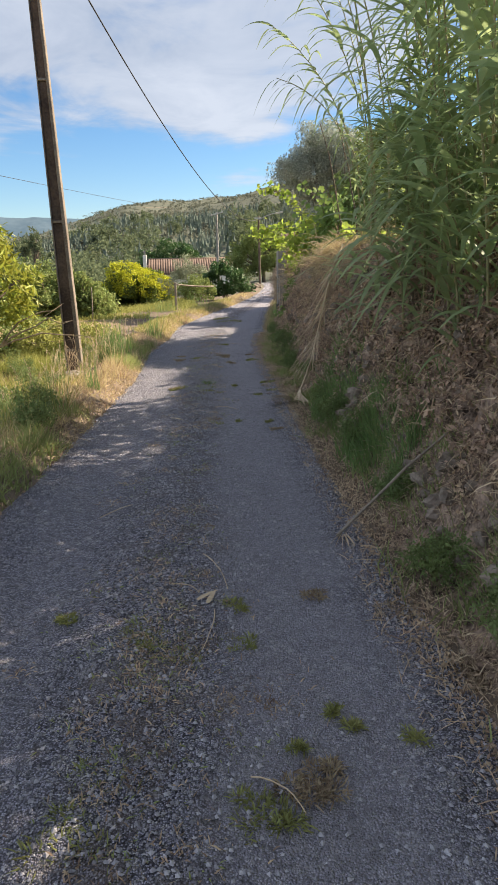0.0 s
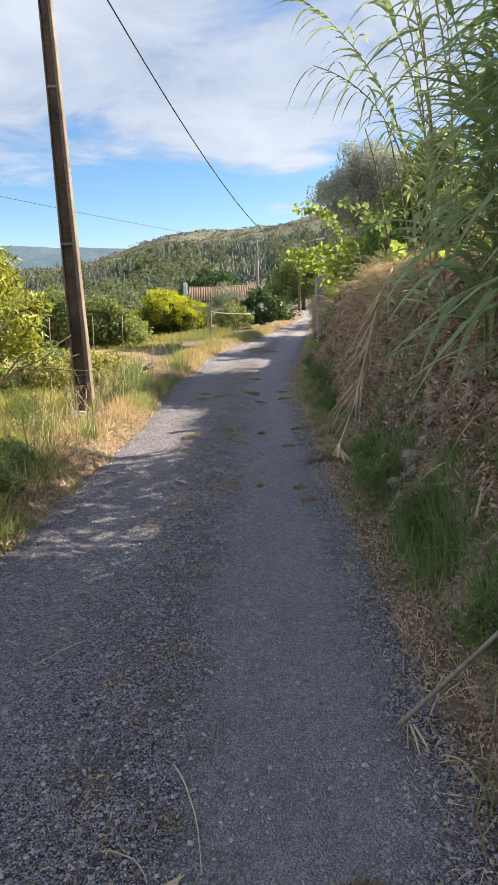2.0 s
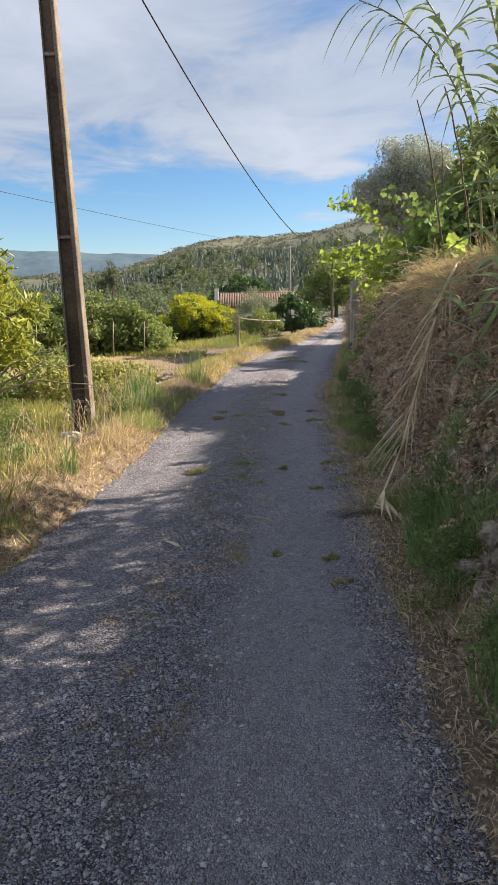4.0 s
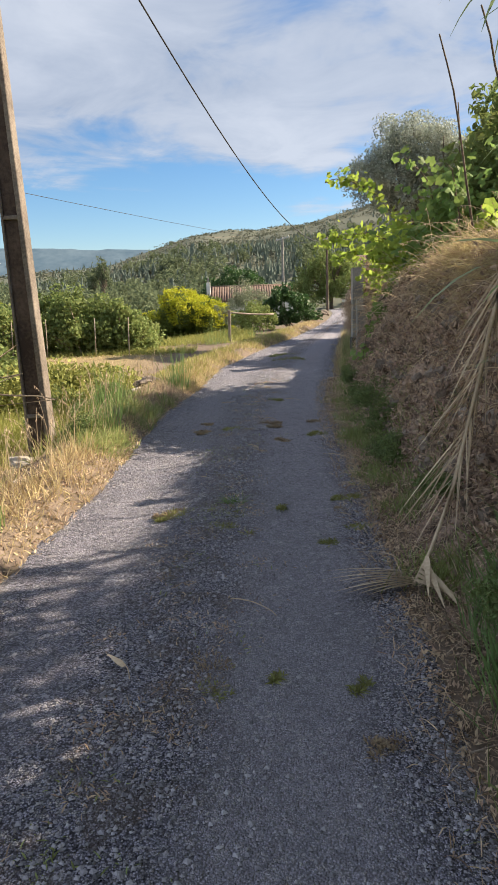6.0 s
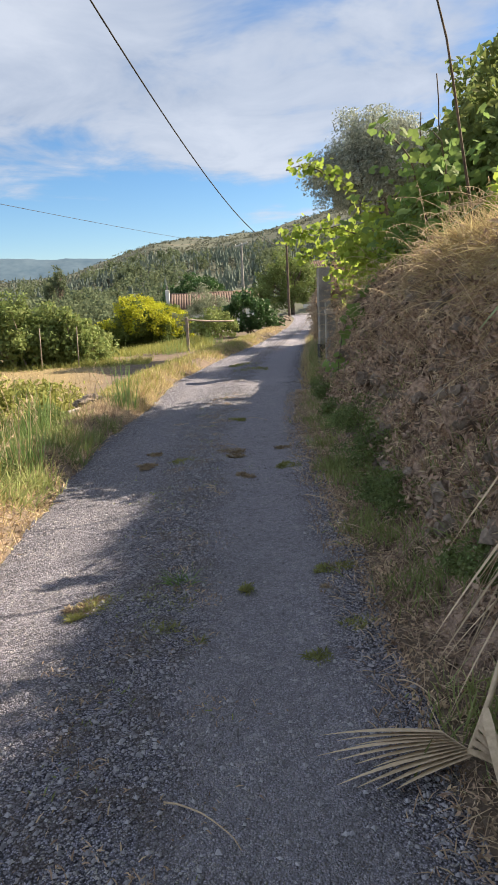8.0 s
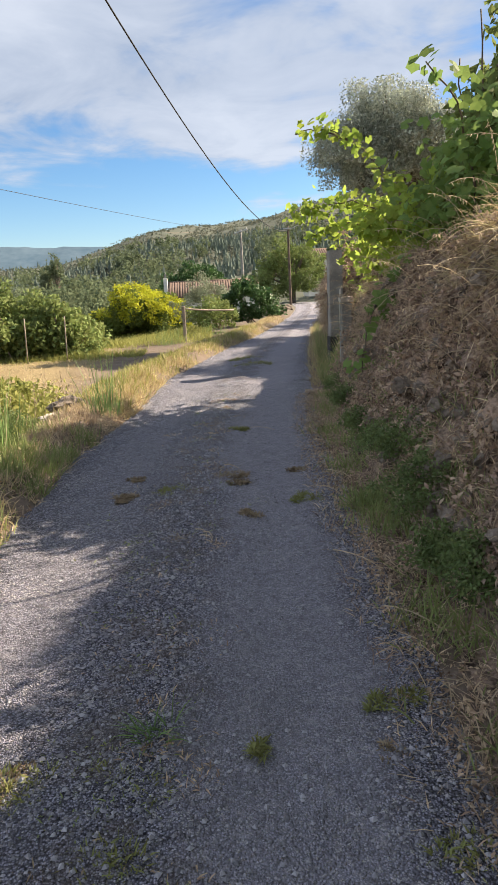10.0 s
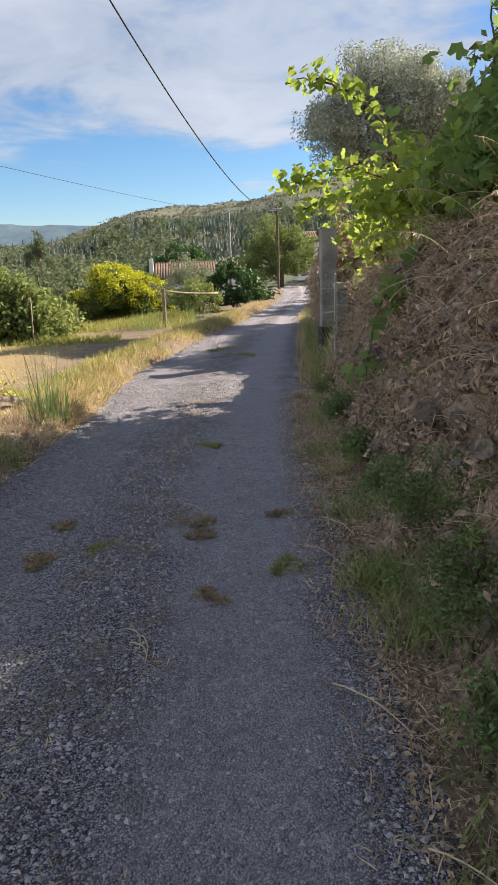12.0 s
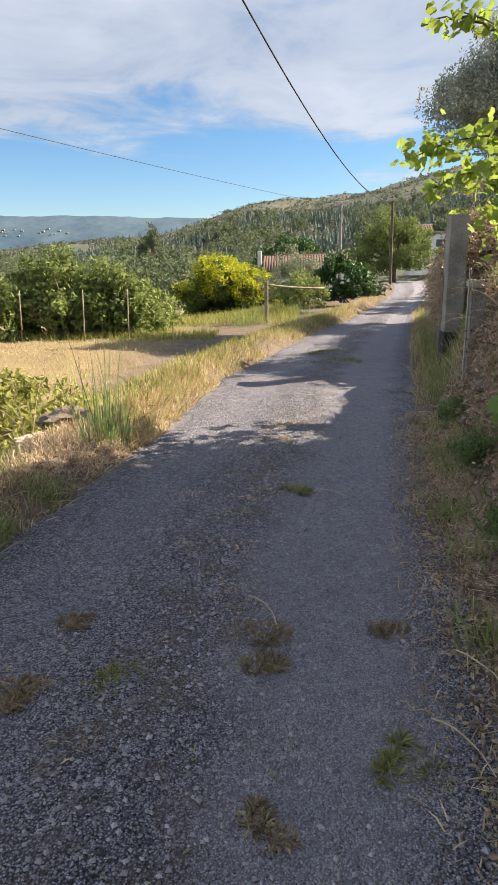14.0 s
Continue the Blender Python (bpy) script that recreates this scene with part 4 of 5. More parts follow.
c = (c[:, None] + rng.normal(size=(len(c), 5, 3)) * (1.3, 1.3, 0.5)).reshape(-1, 3)
tagged(new("scrub", mesh_of("scrub", *leaves(c, rng.uniform(0.9, 2.2, len(c)), 0.75, (0, 0, 1.2)), SCRUB)), "low grey-green scrub covering the upper hillside", "scrub", kind="stuff")
for x, y, h in ((-31, 150, 10.5), (-33.5, 152, 7.5)):
    z0 = float(land(x, y))
    tree("tree", "tall narrow tree standing above the valley woods", "tree", (x, y, z0), 5.0, (0, 0, h - z0 - 2.8), (1.3, 1.3, 2.9), WOODS, 40, 40, 0.7, 0.4, 0.5, 0.15)

# dark thicket; its extra height and last shrub are added to shade the lane
for x, y, rx, ry, rz in ((4.2, 11.7, 0.9, 0.9, 1.35), (4.4, 13.3, 0.9, 0.75, 1.4), (3.7, 12.5, 0.7, 0.9, 1.0), (3.75, 10.75, 0.75, 0.75, 1.05)):
    shrub("bush", "dark leafy shrub growing thickly on top of the bank", "bush", (x, y, 1.35), (rx, ry, rz), MID_LEAF, 110, 110, 0.34, 0.13, 0.55)

# ---- giant reed ----


def cane_parts(t, tip, lift, n_leaf, leaf_len, width, start=0.25, r=0.014, mat=CANE_LEAF, stem=CANE_STEM, droop=0.75):
    """A jointed cane from the thing's origin to tip, with arching leaves on both sides."""
    path = curve_between((0, 0, 0), tip, lift, 14)
    place_mesh("stem", mesh_of("stem", *tube(path, np.linspace(r, r * 0.3, 14), 6), stem, True), t)
    k = start + (1 - start) * (np.arange(n_leaf) + rng.random(n_leaf) * 0.6) / n_leaf
    k = np.clip(k, 0, 0.999)
    pos = np.stack([np.interp(k, np.linspace(0, 1, 14), path[:, i]) for i in range(3)], -1)
    tan = unit(np.stack([np.interp(k, np.linspace(0, 1, 14), unit(np.gradient(path, axis=0))[:, i]) for i in range(3)], -1))
    ang = np.arange(n_leaf) * np.pi + rng.normal(size=n_leaf) * 0.7 + rng.uniform(0, 6.28)
    out = np.stack([np.cos(ang), np.sin(ang), np.zeros(n_leaf)], -1)
    way_ = unit(tan * 0.75 + out * 0.8)
    size = leaf_len * rng.uniform(0.6, 1.15, n_leaf) * (1.1 - 0.45 * k)
    p, q = ribbons(pos, way_, size, width * rng.uniform(0.7, 1.2, n_leaf), rng.uniform(droop * 0.5, droop * 1.3, n_leaf), 6, 0.05, fold=np.cross(out, (0, 0, 1.0)) * 0 + unit(np.cross(way_, np.cross(out, (0, 0, 1.0)))))
    place_mesh("foliage", mesh_of("foliage", p, q, mat), t)


def cane(label, at, tip, lift=(0, 0, 0), n_leaf=26, leaf_len=0.6, width=0.045, start=0.25, r=0.014, **more):
    t = thing("giant_reed", label, "reed", at, "giant reeds on the bank")
    cane_parts(t, tip, lift, n_leaf, leaf_len, width, start, r, **more)
    return t


TALL = "tall green giant reed with arching strap leaves"
stock = [cane(TALL, (2.1 + 0.35 * k, 4.6 - 0.7 * k, 1.3 + 0.08 * k), (-0.5 + 0.25 * k, 0.15 * k - 0.3, 4.3 + 0.25 * k), (0.12, 0, 0.05), 32, 1.2, 0.058, 0.02, 0.013) for k in range(5)]
# reeds at y below 1 stay out of view and only cast shade
for i in range(88):
    y = rng.uniform(-4.5, 6.0) if i % 4 else rng.uniform(-1.5, 3.0)
    d = rng.uniform(1.1, 2.8) if y < 3.0 else rng.uniform(1.5, 3.0)
    x = float(bank_foot(y)) + d
    copy_thing(stock[i % 5], pose(x, y, float(bank_height(x, y)) - 0.05, *rng.uniform(-10, 10, 2), rng.uniform(-70, 70)))
# further reeds behind the bank, out of view, added to shade the lane
for i in range(52):
    y = rng.uniform(-3.0, 7.7)
    x = float(bank_foot(y)) + rng.uniform(2.3, 3.8)
    if i % 4 == 0:
        x, y = rng.uniform(3.5, 4.7), rng.uniform(6.4, 7.8)
    if i % 4 == 1:
        x, y = rng.uniform(3.2, 4.7), rng.uniform(4.6, 7.2)
    copy_thing(stock[i % 5], pose(x, y, float(bank_height(x, y)) - 0.05, *rng.uniform(-8, 8, 2), rng.uniform(-70, 70)))
LEAN = "slender giant reed leaning out over the lane"
cane(LEAN, (2.25, 7.2, 1.7), (-1.30, -0.75, 2.05), (0.30, 0.1, 0.45), 32, 0.58, 0.036, 0.3, 0.012, droop=1.0)
cane(LEAN, (2.1, 6.4, 1.6), (-0.75, -0.3, 3.3), (0.22, 0, 0.3), 30, 0.5, 0.035, 0.2, 0.012)
cane(LEAN, (2.0, 5.7, 1.5), (-0.85, -0.2, 3.6), (0.2, 0, 0.3), 30, 0.52, 0.035, 0.2, 0.012)
for dx, y, tx, tz in ((2.0, 5.2, -1.05, 4.1), (2.1, 6.0, -1.15, 3.5), (1.95, 4.6, -0.75, 4.4), (2.2, 6.6, -1.3, 3.0), (1.9, 5.6, -0.95, 4.6), (1.9, 4.0, -0.6, 4.5)):
    cane(LEAN, (dx, y, 1.4), (tx, 0.1, tz), (0.3, 0, 0.35), 40, 0.75, 0.05, 0.12, 0.012)
cane(LEAN, (2.5, 6.9, 1.7), (-0.4, -0.5, 3.1), (0.1, 0, 0.2), 26, 0.5, 0.035, 0.3, 0.011)
FRONT = "leafy giant reed rooted on the bank face"
for y, d, tall in ((1.7, 0.42, 2.2), (2.1, 0.55, 3.0), (2.4, 0.40, 1.6), (2.7, 0.5, 2.6), (3.0, 0.42, 1.4), (3.25, 0.55, 2.4), (3.5, 0.45, 1.5), (3.8, 0.6, 1.9), (2.0, 0.35, 1.1), (3.3, 0.36, 0.9), (1.4, 0.45, 1.5), (2.9, 0.62, 3.2), (1.0, 0.6, 1.8), (1.7, 0.7, 2.4), (2.3, 0.75, 2.0), (2.6, 0.8, 1.7), (3.1, 0.75, 2.2), (3.6, 0.8, 1.9), (4.0, 0.75, 1.6), (1.2, 0.8, 2.8), (3.4, 0.9, 2.9), (2.7, 0.6, 1.3), (3.0, 0.65, 1.8), (3.3, 0.62, 1.2), (3.6, 0.6, 1.5), (3.9, 0.66, 1.2), (4.2, 0.7, 1.5), (4.3, 0.85, 2.2), (3.8, 0.95, 2.6), (2.8, 0.9, 2.4), (4.1, 1.0, 2.9), (3.2, 1.0, 2.0), (2.5, 0.55, 1.0)):
    x = float(bank_foot(y)) + d
    cane(FRONT, (x, y, float(bank_height(x, y)) - 0.08), (rng.uniform(-0.5, -0.15), rng.uniform(-0.35, 0.1), tall), (0.05, 0, 0.1), int(10 + 8 * tall), 1.1, 0.056, 0.04, 0.011, droop=0.7)
SHOOT = "young green reed shoot with broad leaves on the bank"
shoots = [cane(SHOOT, (1.75, 3.4 + 0.9 * k, 0.75), (-0.4, -0.25 + 0.2 * k, 0.95), (0.05, 0, 0.1), 13, 0.80, 0.062, 0.05, 0.009, droop=0.6) for k in range(3)]
for i in range(22):
    y = rng.uniform(0.4, 4.4)
    d = rng.uniform(0.45, 0.95)
    x = float(bank_foot(y)) + d
    if d < 0.42 and y < 2:
        continue
    copy_thing(shoots[i % 3], pose(x, y, float(bank_height(x, y)) - 0.05, *rng.uniform(-14, 14, 2), rng.uniform(-60, 60)))
# bare stalks above the straw
for at, tip in (((2.55, 9.3, 1.7), (-0.52, -0.25, 2.07)), ((3.3, 12.2, 1.5), (-0.13, -0.1, 2.47)), ((3.0, 12.3, 1.5), (0.05, 0, 2.1)), ((2.4, 7.9, 1.7), (-0.35, 0.1, 1.9))):
    p, q = tube(curve_between((0, 0, -0.1), tip, (0.05, 0, 0.1), 9, 0.012), np.linspace(0.014, 0.007, 9), 6)
    ob = tagged(new("dead_stalk", mesh_of("dead_stalk", p, q, DARK_WOOD, True)), "dark leafless dead stalk standing on the bank", "stalk", "dead stalks on the bank")
    ob.location = at

# ---- grape vine ----


def vine_leaves(centre, size):
    """Lobed grape leaves: a fan of five lobes round the stalk end, slightly cupped."""
    n = len(centre)
    nor = unit(rng.normal(size=(n, 3)) * 0.7 + (-0.5, -0.5, 0.65))
    way_ = unit(np.cross(nor, rng.normal(size=(n, 3))))
    side = np.cross(nor, way_)
    ang = np.linspace(-2.6, 2.6, 11)
    rad = np.array([0.60, 0.88, 0.76, 0.97, 0.80, 1.06, 0.80, 0.97, 0.76, 0.88, 0.60])
    s = size[:, None, None]
    ring = centre[:, None] + (way_[:, None] * (np.cos(ang) * rad)[None, :, None] + side[:, None] * (np.sin(ang) * rad)[None, :, None]) * s
    ring = ring - nor[:, None] * (0.22 * rad ** 2)[None, :, None] * s
    pts = np.concatenate([centre[:, None], ring], 1)
    i = (np.arange(n) * 12)[:, None]
    q = np.concatenate([np.concatenate([i, i + 1 + j, i + 2 + j, i + 3 + j], 1) for j in range(0, 10, 2)])
    return pts.reshape(-1, 3), q


def vine(label, stems, mass, size, mat=None):
    """stems: paths as (start, end, lift); mass: places, spread and number of further leaves."""
    t = thing("grape_vine", label, "vine", (0, 0, 0))
    centres = []
    chunks = []
    for a, b, lift, per in stems:
        path = curve_between(a, b, lift, 12, 0.015)
        chunks.append(tube(path, np.linspace(0.014, 0.005, 12), 6))
        k = rng.random(per)
        centres.append(np.stack([np.interp(k, np.linspace(0, 1, 12), path[:, i]) for i in range(3)], -1) + rng.normal(size=(per, 3)) * 0.065)
    for c, spread, n in mass:
        centres.append(np.array(c) + rng.normal(size=(n, 3)) * spread)
    c = np.concatenate(centres)
    place_mesh("stem", mesh_of("stem", *join(chunks), BARK, True), t)
    place_mesh("foliage", mesh_of("foliage", *vine_leaves(c, size * rng.uniform(0.6, 1.3, len(c))), mat or VINE_LEAF), t)


vine("sprawling grape vine with bright backlit leaves above the gate post",
     [((2.75, 13.2, 1.4), (1.82, 13.77, 3.34), (0.35, 0, 0.25), 120), ((2.2, 13.7, 3.1), (1.55, 13.8, 3.25), (0, 0, 0.1), 26),
      ((2.9, 13.4, 2.1), (1.55, 14.35, 2.32), (0, 0, 0.22), 170), ((2.7, 13.6, 2.0), (1.75, 14.2, 2.05), (0, 0, 0.15), 120)],
     [((2.65, 13.4, 2.12), (0.24, 0.33, 0.15), 300), ((2.9, 12.6, 2.1), (0.28, 0.5, 0.32), 420), ((2.45, 13.9, 1.75), (0.14, 0.25, 0.18), 90)], 0.060)
vine("grape vine trailing down the bank with large green leaves darkened as in shade",
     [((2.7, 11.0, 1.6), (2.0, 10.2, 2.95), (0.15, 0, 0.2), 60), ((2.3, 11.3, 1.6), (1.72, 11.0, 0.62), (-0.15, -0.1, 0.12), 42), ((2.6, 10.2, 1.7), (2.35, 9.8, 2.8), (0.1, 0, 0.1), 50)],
     [((2.85, 11.4, 2.15), (0.26, 0.45, 0.32), 520), ((2.85, 10.5, 2.3), (0.2, 0.3, 0.3), 320)], 0.066, VINE_SHADED)
vine("low vine with yellow-green leaves among the dry grass", [((2.7, 8.6, 1.75), (2.2, 8.1, 2.05), (0, 0, 0.1), 30)], [((2.75, 7.9, 1.9), (0.2, 0.45, 0.10), 170)], 0.06)

# ---- fallen reed, sticks and stones ----
dry = thing("dry_reed_plume", "broken dry straw-coloured reed hanging down the bank", "dry reed", (1.5, 5.95, 1.5))
bends = np.array([(0.25, 0.3, 0.35), (0.05, 0.05, 0.05), (-0.10, -0.12, -0.45), (-0.27, -0.27, -1.04), (-0.40, -0.37, -1.32), (-0.50, -0.45, -1.46)])
fine_path = np.stack([np.interp(np.linspace(0, 5, 20), np.arange(6), bends[:, i]) for i in range(3)], -1)
place_mesh("stem", mesh_of("stem", *tube(fine_path, np.linspace(0.013, 0.009, 20), 6), DRY_CANE, True), dry)
k = rng.uniform(1.0, 11.0, 90)
pos = np.stack([np.interp(k, np.arange(20), fine_path[:, i]) for i in range(3)], -1)
place_mesh("plume", mesh_of("plume", *ribbons(pos, np.stack([rng.uniform(-0.95, 0.0, 90), rng.uniform(-0.40, 0.02, 90), rng.uniform(-1.0, -0.55, 90)], -1), rng.uniform(0.25, 0.6, 90), rng.uniform(0.005, 0.013, 90), 0.12, 5), DRY_CANE), dry)
for i in range(6):
    a = np.array([[-0.42 - 0.015 * i, -0.39 - 0.012 * i, -1.33 - 0.02 * i]])
    place_mesh("leaf", mesh_of("leaf", *ribbons(a, [(-0.10 + 0.13 * i, -0.44 + 0.03 * i, -0.12 + 0.02 * (i % 3))], 0.26 + 0.04 * (i % 3), 0.034, 0.15, 7, fold=[(-0.5 + 0.2 * i, -0.6, 0.7)]), DRY_CANE), dry, "broad papery dry leaf")
for i in range(11):
    a = np.array([[-0.47 - 0.008 * i, -0.44 + 0.006 * i, -1.45 + 0.004 * i]])
    place_mesh("leaf", mesh_of("leaf", *ribbons(a, [(-0.9, -0.34 + 0.045 * i, 0.09)], 0.30 + 0.045 * (i % 4), 0.034, 0.13, 6, fold=[(0, 0.3, 1)]), DRY_CANE), dry, "broad papery dry leaf")


def stick(label, a, b, r, mat=DRY_CANE, lift=(0, 0, 0.0), name="stick", group="sticks and straws on the lane"):
    p, q = tube(curve_between(a, b, lift, 8, r * 0.4), np.linspace(r, r * 0.6, 8), 6)
    return tagged(new(name, mesh_of(name, p, q, mat, True)), label, "stick", group)


stick("long dry cane leaning from the lane up the bank", (0.585, 1.585, 0.015), (1.60, 1.66, 0.88), 0.010, GREY_WOOD, (0, 0, 0.03), "fallen_cane", "")
for i in range(5):
    a = np.array([(0.60 + 0.01 * i, 1.585, 0.02)])
    p, q = ribbons(a, [(-0.5 + 0.16 * i, -0.6 - 0.05 * i, 0.05)], 0.16, 0.012, 0.25, 4)
    tagged(new("dry_leaf", mesh_of("dry_leaf", p, q, DRY_CANE)), "shredded dry end of the fallen cane", "leaf", "shreds of the fallen cane")
stick("thin dry cane lying on the weedy verge", (1.25, 2.6, 0.45), (1.75, 3.4, 0.95), 0.01, DRY_CANE, (0, 0, 0.03))
STRAWS = ((-0.24, 1.44, -0.13, 0.99), (-0.21, 0.80, -0.28, 0.46), (-0.43, 1.09, -0.28, 0.97), (-1.51, 4.26, -1.21, 4.0), (-0.45, 4.96, -0.32, 4.77), (0.92, 5.98, 1.02, 5.80),
          (0.07, 5.46, 0.29, 5.26), (0.39, 10.3, 0.52, 10.06), (1.02, 9.52, 1.15, 9.28), (0.71, 11.71, 0.93, 11.5), (0.70, 1.42, 0.76, 1.28), (0.85, 3.95, 0.86, 3.8),
          (0.93, 8.4, 1.12, 8.1), (1.18, 9.9, 1.3, 9.6), (1.02, 7.7, 1.2, 7.45), (-0.9, 2.1, -0.7, 2.3), (0.2, 8.75, 0.27, 8.6), (-0.15, -0.28, 0.0, -0.45), (0.22, 8.80, 0.27, 8.64), (0.17, 8.86, 0.24, 8.70))
for x0, y0, x1, y1 in STRAWS:
    lo = 0.03 if abs(x0) < 1.0 else 0.05
    stick("pale dry straw stalk lying on the tarmac", (x0, y0, lo - 0.015), (x1, y1, lo - 0.01), 0.0032, DRY_CANE, (0.02, 0.02, 0.008), "straw")
for x, y, rz in ((-0.29, 0.9, 40), (-0.24, 0.86, 70), (-0.36, 4.86, 130)):
    p, q = ribbons([(x, y, 0.02)], [(math.cos(radians(rz)), math.sin(radians(rz)), 0.12)], 0.15, 0.03, 0.15, 5, fold=[(0, 0, 1)])
    tagged(new("dry_leaf", mesh_of("dry_leaf", p, q, DRY_CANE)), "curled pale dry reed leaf on the tarmac", "leaf", "dry leaves on the lane")


def boulder(label, at, size, mat, seed, rz=0.0):
    ob = tagged(new("stone", rock_mesh("stone", seed, mat, 0.7, 3)), label, "stone", "stones along the verge")
    ob.matrix_world = pose(*at, 0, 0, rz) @ Matrix.Diagonal((size[0], size[1], size[2], 1))


boulder("pale flat stone at the foot of the utility pole", (-1.95, 8.62, -0.06), (0.27, 0.2, 0.13), PALE_STONE, 3)
boulder("pale stone set in the dry grass verge", (-1.66, 7.55, 0.03), (0.13, 0.13, 0.1), PALE_STONE, 5, 40)
boulder("brownish stone half sunk in the verge", (-1.96, 6.1, 0.0), (0.2, 0.16, 0.12), STONE, 6, 80)
boulder("brownish stone half sunk in the verge", (-1.85, 4.9, 0.05), (0.22, 0.15, 0.13), STONE, 8, 10)
boulder("large grey stone at the top of the verge", (-1.42, 13.2, 0.1), (0.30, 0.2, 0.17), STONE, 9, 20)
boulder("pale stone in the bare brown verge", (-1.55, 12.7, 0.06), (0.2, 0.14, 0.09), PALE_STONE, 12, 60)
boulder("pale flat stone in the bare brown verge", (-1.25, 11.4, 0.07), (0.18, 0.12, 0.06), PALE_STONE, 13, 0)
for i in range(9):
    x, y = 4.2 + rng.uniform(-0.6, 1.0), 40.5 + rng.uniform(-2.5, 3.5)
    x = float(road_left(y)) - rng.uniform(0.3, 1.2)
    boulder("brown rubble stone in a tumbled roadside wall", (x, y, 0.15), (0.4, 0.35, 0.38), STONE, 20 + i, 40 * i)


def bank_spot(i):
    y = rng.uniform(-0.5, 7.6) if i < 150 else rng.uniform(7.6, 13.8)
    d = rng.uniform(0.05, 0.62)
    x, y, z = on_bank(np.array(d), np.array(y)).tolist()
    return x - 0.02, y, z


stones_on(bank, 280, 0.078, bank_spot, STONE, 0.75)


def rubble_spot(i):
    x, y, z = on_bank(np.array(rng.uniform(0.1, 0.65)), np.array(rng.uniform(0.8, 10.8))).tolist()
    return x - 0.015, y, z


stones_on(bank, 20, 0.10, bank_spot, STONE, 0.8)
stones_on(bank, 100, 0.085, rubble_spot, STONE, 0.8)
boulder("pale stone lying on the bank foot", (1.42, 2.3, 0.32), (0.07, 0.06, 0.05), PALE_STONE, 41)

# fallen leaves and crumbs on the bank and along the lane edge
c = np.concatenate([bank_surface(15000, -1.5, 14.0, -0.35, 1.0), bank_surface(20000, -1.5, 14.0, -0.38, 0.3)])
c[:, 2] = np.maximum(c[:, 2], 0) + 0.015
tagged(new("leaf_litter", mesh_of("leaf_litter", *leaves(c, rng.uniform(0.012, 0.032, len(c)), 0.5), LITTER)), "brown fallen leaves and crumbs on the bank", "litter", kind="stuff")
c = on_land(road_left(np.linspace(0, 14, 5000)) - rng.uniform(0.0, 1.3, 5000), np.linspace(0, 14, 5000), 0.01)
tagged(new("leaf_litter", mesh_of("leaf_litter", *leaves(c, rng.uniform(0.02, 0.05, len(c)), 0.5), LITTER)), "brown fallen leaves on the verge", "litter", kind="stuff")

# loose chippings
n = 48000
y = np.concatenate([rng.uniform(-1.5, 6, n // 2), rng.uniform(6, 15, n - n // 2)])
u = np.where(rng.random(n) < 0.3, 0.5 + rng.normal(size=n) * 0.09, np.where(rng.random(n) < 0.35, 0.96 + rng.normal(size=n) * 0.05, rng.random(n)))
u = np.clip(u, 0.01, 1.07)
c = road_points(u, y)
s = 0.0035 + 0.009 * rng.random(n) ** 2.2
octa = np.array([(1, 0, 0), (-1, 0, 0), (0, 1, 0), (0, -1, 0), (0, 0, 0.75), (0, 0, -0.75)])
turn = rng.uniform(0, 6.28, n)
v = octa[None] * s[:, None, None] * rng.uniform(0.6, 1.25, (n, 6, 1))
vx, vy = v[..., 0] * np.cos(turn)[:, None] - v[..., 1] * np.sin(turn)[:, None], v[..., 0] * np.sin(turn)[:, None] + v[..., 1] * np.cos(turn)[:, None]
pts = np.stack([vx, vy, v[..., 2]], -1) + c[:, None] + np.array([0, 0, 0.002])
tri = np.array([(0, 2, 4), (2, 1, 4), (1, 3, 4), (3, 0, 4), (2, 0, 5), (1, 2, 5), (3, 1, 5), (0, 3, 5)])
faces = (np.arange(n) * 6)[:, None, None] + tri[None]
tagged(new("loose_gravel", mesh_of("loose_gravel", pts.reshape(-1, 3), faces.reshape(-1, 3), GRAVEL)), "loose grey stone chippings scattered on the tarmac", "gravel", kind="stuff")

# ---- weeds on the lane ----
TUFTS_GREEN = ((-0.53, 0.67, 0.10), (-0.62, -0.21, 0.10), (-0.35, 0.46, 0.07), (-0.12, 0.87, 0.07), (-0.10, 0.52, 0.06), (-0.71, -0.39, 0.11), (-0.11, -0.40, 0.10), (-0.92, 0.84, 0.05),
               (0.47, -0.16, 0.045), (0.25, -0.06, 0.035), (0.20, 0.03, 0.03), (0.03, -0.15, 0.03), (-0.54, 0.57, 0.11), (-0.37, 0.43, 0.07), (0.01, 6.83, 0.09), (0.28, 4.79, 0.03), (0.60, 4.71, 0.04), (0.66, 6.23, 0.045), (0.40, 6.90, 0.045), (0.02, 4.72, 0.07), (-0.36, 6.77, 0.11),
               (0.04, 6.47, 0.14), (0.95, 7.13, 0.07), (0.82, 7.09, 0.05), (0.01, 9.78, 0.09), (0.89, 6.47, 0.07), (-0.01, 9.70, 0.10), (0.62, 11.76, 0.11), (0.93, 9.39, 0.09), (1.16, 17.5, 0.3), (1.05, 18.6, 0.3))
